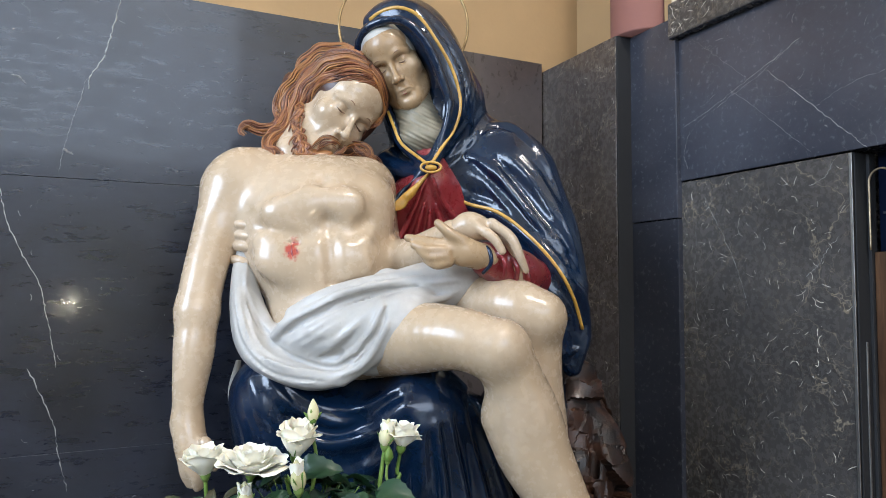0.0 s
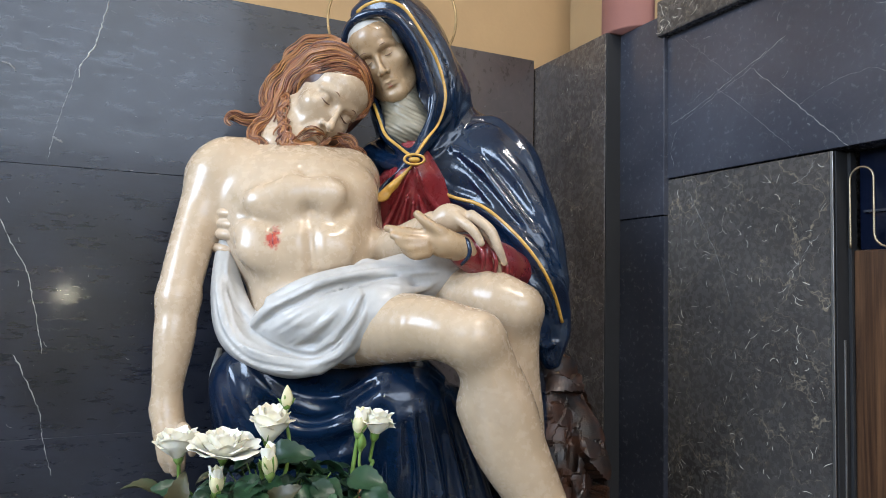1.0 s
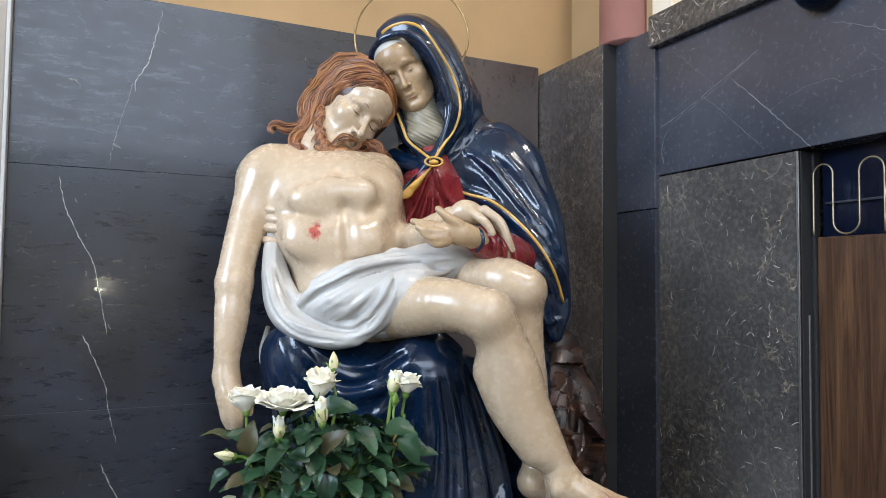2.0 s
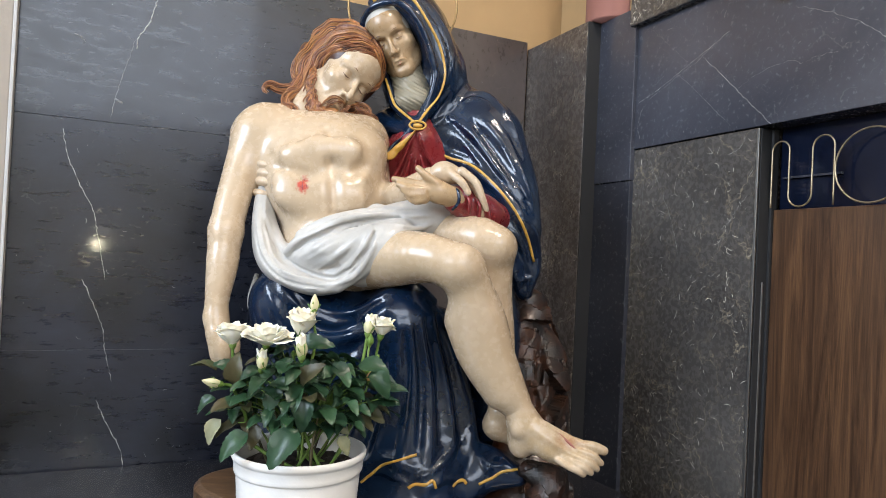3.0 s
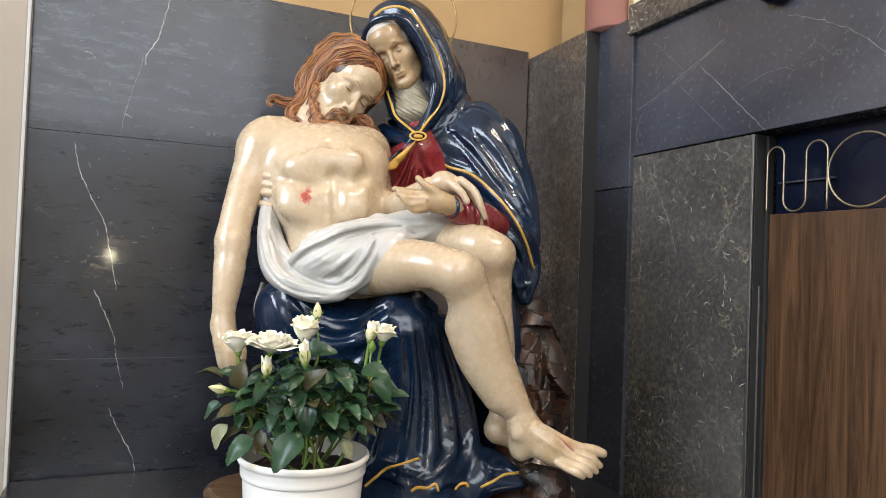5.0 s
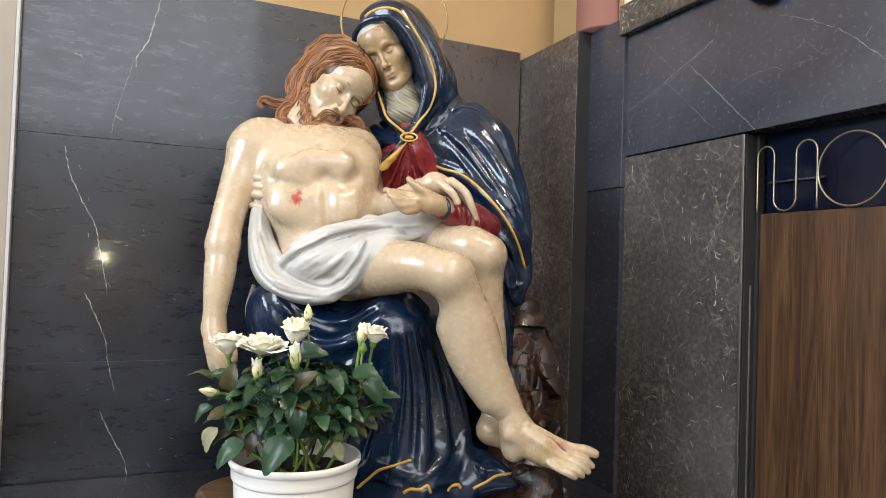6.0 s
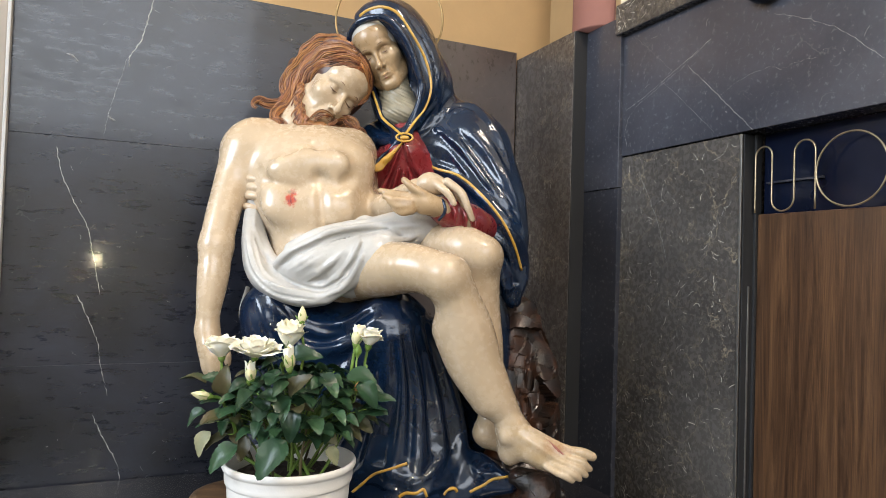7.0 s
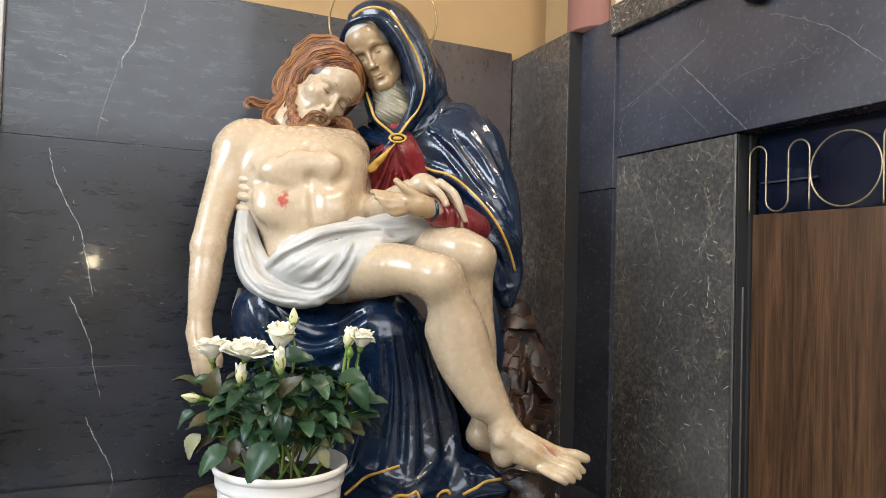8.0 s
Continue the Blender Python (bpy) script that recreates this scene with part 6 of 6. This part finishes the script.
def petal_mesh(radius, height, spread, phi, lip, seed):
    r = random.Random(seed)
    nu, nv, verts, faces = 8, 8, [], []
    wob = [r.uniform(-1, 1) for _ in range(6)]
    for j in range(nv + 1):
        v = j / nv
        rho = radius * (0.25 + 0.75 * math.sin(min(1.0, v * 1.25) * math.pi / 2)) + spread * v * v + lip * max(0, v - 0.72) ** 2 * 9
        z = height * (v ** 0.9) * (1 - 0.28 * spread / max(height, 1e-4) * v) - lip * max(0, v - 0.8) * 2.2
        for i in range(nu + 1):
            u = 2 * i / nu - 1
            top = (1 - 0.22 * u * u * v) * (1 + 0.05 * v * (wob[0] * math.sin(4 * u + wob[1] * 3)))
            ph = phi * u * (0.35 + 0.75 * math.sin(math.pi * min(1, 0.12 + 0.62 * v)))
            rad = rho * (1 + 0.07 * v * wob[2] * math.sin(5 * u + 2 * wob[3])) + 0.0016 * v * v * math.sin(7 * u + 6 * wob[4])
            verts.append((rad * math.sin(ph), rad * math.cos(ph), z * top))
    for j in range(nv):
        for i in range(nu):
            a = j * (nu + 1) + i
            faces.append((a, a + 1, a + nu + 2, a + nu + 1))
    me = bpy.data.meshes.new("petal")
    me.from_pydata(verts, [], faces)
    me.polygons.foreach_set("use_smooth", [True] * len(me.polygons))
    me.materials.append(PETAL)
    return me


def calyx(parent_name, base, axis, size, paint=STEM):
    """Green receptacle with five narrow sepals."""
    z = Vector(axis).normalized()
    q = z.to_track_quat("Z", "Y").to_matrix().to_4x4()
    verts, faces = turned([(0.0022, -0.006), (0.0045, -0.002), (0.005, 0.003), (0.0035, 0.008)], (0, 0, 0), 12)
    ob = mesh_object(parent_name, [Vector(v) * size for v in verts], faces, paint, True)
    ob.matrix_world = Matrix.Translation(Vector(base)) @ q
    under(ob)
    for k in range(5):
        a = 2 * math.pi * k / 5 + rr.uniform(-0.3, 0.3)
        out = rr.uniform(0.5, 1.2)
        path = [((0.003 + 0.007 * out * s) * math.cos(a) * size, (0.003 + 0.007 * out * s) * math.sin(a) * size, (0.002 + (0.016 - 0.012 * (out - 0.5)) * s) * size) for s in np.linspace(0, 1, 5)]
        sep = mesh_object("sepal", *tube_data(path, [0.0022 * size, 0.0024 * size, 0.002 * size, 0.0013 * size, 0.0004 * size], 6, 0.35), paint, True)
        sep.matrix_world = Matrix.Translation(Vector(base)) @ q
        sep.parent = ob
        sep.matrix_parent_inverse = ob.matrix_world.inverted()
    return ob


def bloom(base, axis, layers, seed, label):
    """A rose of several whorls of petals. layers: (petals, radius, height, spread, lip)."""
    z = Vector(axis).normalized()
    q = z.to_track_quat("Z", "Y").to_matrix().to_4x4()
    heart_v, heart_f = turned([(0.001, 0), (0.005, 0.006), (0.0065, 0.018), (0.004, 0.026), (0.001, 0.028)], (0, 0, 0), 14)
    heart = mesh_object("bloom", heart_v, heart_f, PETAL, True)
    heart.matrix_world = Matrix.Translation(Vector(base)) @ q
    under(heart)
    tagged(heart, label)
    r = random.Random(seed)
    for i, (n, radius, height, spread, lip) in enumerate(layers):
        for k in range(n):
            me = petal_mesh(radius * r.uniform(0.93, 1.07), height * r.uniform(0.92, 1.06), spread * r.uniform(0.8, 1.2), 2.3 * math.pi / n / 1.7 if n > 2 else 1.4, lip * r.uniform(0.6, 1.3), seed * 100 + 10 * i + k)
            ob = new("petal", me)
            ob.matrix_world = Matrix.Translation(Vector(base)) @ q @ pose(0, 0, 0, 0, 0, 360 * (k + 0.37 * i + r.uniform(-0.1, 0.1)) / n)
            ob.parent = heart
            ob.matrix_parent_inverse = heart.matrix_world.inverted()
    return heart


def bud(base, axis, length, width, paint, label):
    """A closed bud: wrapped petals tapering to a point."""
    z = Vector(axis).normalized()
    q = z.to_track_quat("Z", "Y").to_matrix().to_4x4()
    verts, faces = [], []
    for i in range(11):
        v = i / 10
        r = width * math.sin(math.pi * (0.1 + 0.88 * v) ** 0.75) ** 0.9 + 0.0004
        for k in range(18):
            a = 2 * math.pi * k / 18 + 1.4 * v
            rr_ = r * (1 + 0.12 * math.sin(3 * a))
            verts.append((rr_ * math.cos(a), rr_ * math.sin(a), length * v))
    for i in range(10):
        for k in range(18):
            a, b = i * 18 + k, i * 18 + (k + 1) % 18
            faces.append((a, b, b + 18, a + 18))
    ob = mesh_object("bud", verts, faces, paint, True)
    ob.matrix_world = Matrix.Translation(Vector(base)) @ q
    under(ob)
    tagged(ob, label)
    calyx("calyx", base, axis, length / 0.026)
    if length > 0.034:
        for k in range(4):
            me = petal_mesh(width * 0.95, length * rr.uniform(0.85, 1.05), -0.001, 1.3, 0.0015, 700 + k + int(length * 1e4))
            petal = new("petal", me)
            petal.matrix_world = ob.matrix_world @ pose(0, 0, 0, 0, 0, 90 * k + 20)
            petal.parent = ob
            petal.matrix_parent_inverse = ob.matrix_world.inverted()
    return ob


CUP = [(3, 0.006, 0.034, 0.0, 0.0), (4, 0.011, 0.039, 0.001, 0.001), (5, 0.016, 0.04, 0.001, 0.002), (5, 0.021, 0.038, 0.002, 0.003), (5, 0.024, 0.034, 0.003, 0.005)]
OPEN = [(3, 0.006, 0.034, 0.0, 0.0), (5, 0.011, 0.037, 0.001, 0.001), (6, 0.018, 0.037, 0.003, 0.002), (7, 0.026, 0.034, 0.006, 0.004), (8, 0.032, 0.029, 0.009, 0.006), (7, 0.034, 0.022, 0.01, 0.006)]
TALL = [(3, 0.006, 0.042, 0.0, 0.0), (4, 0.0115, 0.049, 0.0, 0.001), (5, 0.017, 0.05, 0.001, 0.002), (4, 0.0205, 0.048, 0.003, 0.005), (3, 0.022, 0.04, 0.005, 0.007)]
SMALL = [(3, 0.006, 0.034, 0.0, 0.0), (4, 0.0115, 0.04, 0.001, 0.002), (5, 0.0165, 0.038, 0.003, 0.005), (3, 0.018, 0.03, 0.005, 0.008)]

crown_base = np.array((POT_AT[0], POT_AT[1], 1.172))


def soil_point(a, r):
    return crown_base + [r * math.cos(a), r * math.sin(a), 0]


def flower(at, axis, layers, seed, label, through_=None, thick=0.0028):
    bloom(at, axis, layers, seed, label)
    calyx("calyx", at, axis, 1.5)
    a = rr.uniform(0, 6.28)
    lower = np.array(at) - np.array(Vector(axis).normalized()) * 0.035
    mids = [np.array(p) for p in through_] if through_ else []
    stem([soil_point(a, 0.035), (soil_point(a, 0.03) * 0.55 + lower * 0.45) + [rr.uniform(-0.012, 0.012), rr.uniform(-0.012, 0.012), 0], *mids, lower, at], thick * 1.15, thick * 0.95, STEM)


flower((-0.031, 1.202, 1.395), (-0.08, 0.0, 1), CUP, 1, "half-open white rose", [(-0.021, 1.201, 1.355)])
flower((0.022, 1.164, 1.399), (0.03, -0.1, 1), OPEN, 2, "wide open white rose", [(0.029, 1.168, 1.338)])
flower((0.083, 1.17, 1.414), (0.1, -0.1, 1), TALL, 3, "tall half-open white rose with a loose petal", [(0.075, 1.18, 1.377)])
flower((0.235, 1.158, 1.414), (0.14, -0.1, 1), SMALL, 4, "half-open white rose among buds", [(0.227, 1.157, 1.366)])


def budded(at, axis, length, width, paint, label, mids=(), thick=0.0024, foot=None):
    bud(at, axis, length, width, paint, label)
    a = rr.uniform(0, 6.28)
    lower = np.array(at) - np.array(Vector(axis).normalized()) * 0.02
    stem([np.array(foot) if foot is not None else soil_point(a, 0.05), *[np.array(p) for p in mids], lower, at], thick * 1.2, thick, STEM)


budded((0.013, 1.148, 1.36), (-0.05, -0.1, 1), 0.036, 0.0095, BUD_PETAL, "closed cream bud", [(0.038, 1.155, 1.242), (0.024, 1.149, 1.306)])
budded((0.077, 1.124, 1.383), (-0.12, -0.1, 1), 0.04, 0.0098, BUD_PETAL, "opening cream bud", [(0.089, 1.144, 1.257), (0.087, 1.127, 1.323)], 0.003)
budded((0.108, 1.174, 1.461), (0.0, 0.0, 1), 0.03, 0.0075, BUD_PETAL, "small cream bud", [(0.111, 1.175, 1.377)])
budded((0.21, 1.158, 1.42), (0.15, 0.0, 1), 0.038, 0.0105, BUD_PETAL, "cream bud beside an open rose", [(0.19, 1.153, 1.292), (0.202, 1.157, 1.367)], 0.003)
budded((0.212, 1.152, 1.398), (0.1, 0.0, 1), 0.022, 0.0065, STEM, "small green bud", [(0.211, 1.154, 1.334)], 0.002)
budded((-0.054, 1.167, 1.331), (-1, -0.15, 0.25), 0.032, 0.0075, BUD_PETAL, "cream bud on an arching stem", [(0.003, 1.171, 1.225), (-0.009, 1.159, 1.275), (-0.029, 1.156, 1.317)], 0.003)
budded((0.204, 1.124, 1.336), (0.25, 0.0, 1), 0.018, 0.006, PEACH, "tiny peach bud", [(0.185, 1.134, 1.28), (0.195, 1.128, 1.312)], 0.002)

# brown canes rising from the soil
for k in range(13):
    a = 2 * math.pi * k / 13 + rr.uniform(-0.2, 0.2)
    r = rr.uniform(0.02, 0.065)
    top = soil_point(a, r + rr.uniform(0.02, 0.06)) + [0, 0, rr.uniform(0.07, 0.15)]
    stem([soil_point(a, r) - [0, 0, 0.01], (soil_point(a, r) + top) / 2 + [rr.uniform(-0.012, 0.012), rr.uniform(-0.012, 0.012), 0], top], 0.0028, 0.0018, OLD_STEM if k % 3 else STEM, "cane")

# compound leaves: a petiole with one end leaflet and a side pair
centre = np.array((0.099, 1.171, 1.29))


def spray(at, out, size, kind="green"):
    """A petiole from the middle of the bush, ending in three leaflets."""
    at, out = np.array(at, float), Vector(out).normalized()
    foot = centre + (at - centre) * 0.25 + [0, 0, -0.05]
    stem([foot, (foot + at) / 2 + [0, 0, 0.012], at], 0.0014, 0.001, STEM, "petiole")
    up = (Vector((0, -0.25, 1)) + out * 0.5 + Vector((rr.gauss(0, 0.3), rr.gauss(0, 0.3), 0))).normalized()
    leaflet(at, out + Vector((0, 0, -0.25)), up, size * rr.uniform(0.95, 1.2), kind)
    side = out.cross(Vector((0, 0, 1))).normalized()
    back = Vector(at) - out * 0.016
    for sg in (-1, 1):
        leaflet(back, side * sg + out * 0.45 + Vector((0, 0, rr.uniform(-0.35, 0.15))), up + side * sg * 0.25, size * rr.uniform(0.7, 0.95), kind)


for k in range(112):
    a = 2.399 * k + rr.uniform(-0.3, 0.3)
    h = (k + 0.5) / 112
    ring = math.sqrt(max(0.05, 1 - (1.25 * h - 0.35) ** 2))
    p = centre + np.array((0.142 * ring * math.cos(a), 0.1 * ring * math.sin(a), -0.035 + 0.135 * h)) * rr.uniform(0.7, 1.05)
    spray(p, (math.cos(a), math.sin(a), rr.uniform(-0.25, 0.35)), rr.uniform(0.52, 0.9), "old" if rr.random() < 0.05 else "green")

# single leaves that stand out
ACROSS, TOWARD = Vector((0.915, -0.403, 0)), Vector((-0.403, -0.915, 0))
for at, right, up_, near, size, kind, face in (
        ((0.083, 1.154, 1.393), 0.8, 0.3, 0.2, 1.25, "green", 0.9), ((0.183, 1.122, 1.367), 1.0, -0.05, 0.3, 1.25, "green", 0.7), ((0.199, 1.093, 1.358), 0.75, -0.75, 0.4, 1.15, "green", 0.9),
        ((0.236, 1.121, 1.317), 0.9, 0.2, 0.1, 0.9, "green", 0.6), ((0.215, 1.131, 1.3), 1.0, -0.05, 0.2, 1.15, "green", 0.7), ((0.074, 1.105, 1.338), 0.55, 0.7, 0.35, 1.2, "old", 1.0),
        ((0.129, 1.102, 1.372), 0.8, -0.5, 0.4, 0.95, "green", 1.0), ((-0.031, 1.162, 1.331), 0.1, 1.0, 0.35, 1.2, "old", 1.2), ((-0.009, 1.121, 1.253), -0.75, -0.6, 0.5, 1.3, "green", 0.9),
        ((0.061, 1.057, 1.271), -0.62, -0.75, 0.5, 1.6, "green", 0.9), ((-0.05, 1.161, 1.27), -0.55, -0.85, 0.3, 1.0, "pale", 0.7), ((-0.055, 1.216, 1.345), -0.95, 0.5, 0.1, 1.0, "old", 0.2),
        ((0.141, 1.131, 1.262), 0.7, -0.35, 0.35, 0.85, "pale", 0.9), ((0.145, 1.097, 1.244), 0.55, -0.7, 0.3, 0.75, "pale", 0.8), ((0.196, 1.118, 1.283), 0.95, -0.35, 0.3, 0.95, "old", 0.6),
        ((0.008, 1.136, 1.264), -0.15, -1.0, 0.4, 0.95, "old", 0.8), ((0.179, 1.114, 1.274), 0.75, -0.3, 0.3, 0.9, "old", 0.4), ((0.037, 1.121, 1.336), -0.3, -1.0, 0.5, 1.1, "green", 1.2),
        ((0.079, 1.081, 1.317), -0.1, -1.0, 0.5, 1.15, "green", 1.3), ((-0.02, 1.178, 1.353), -0.9, 0.25, 0.3, 1.0, "green", 0.9), ((-0.057, 1.185, 1.302), -0.9, -0.5, 0.2, 0.9, "green", 0.6)):
    leaflet(at, ACROSS * right + Vector((0, 0, up_)) + TOWARD * near, TOWARD * face + Vector((0, 0, 1)), size * 0.85, kind)
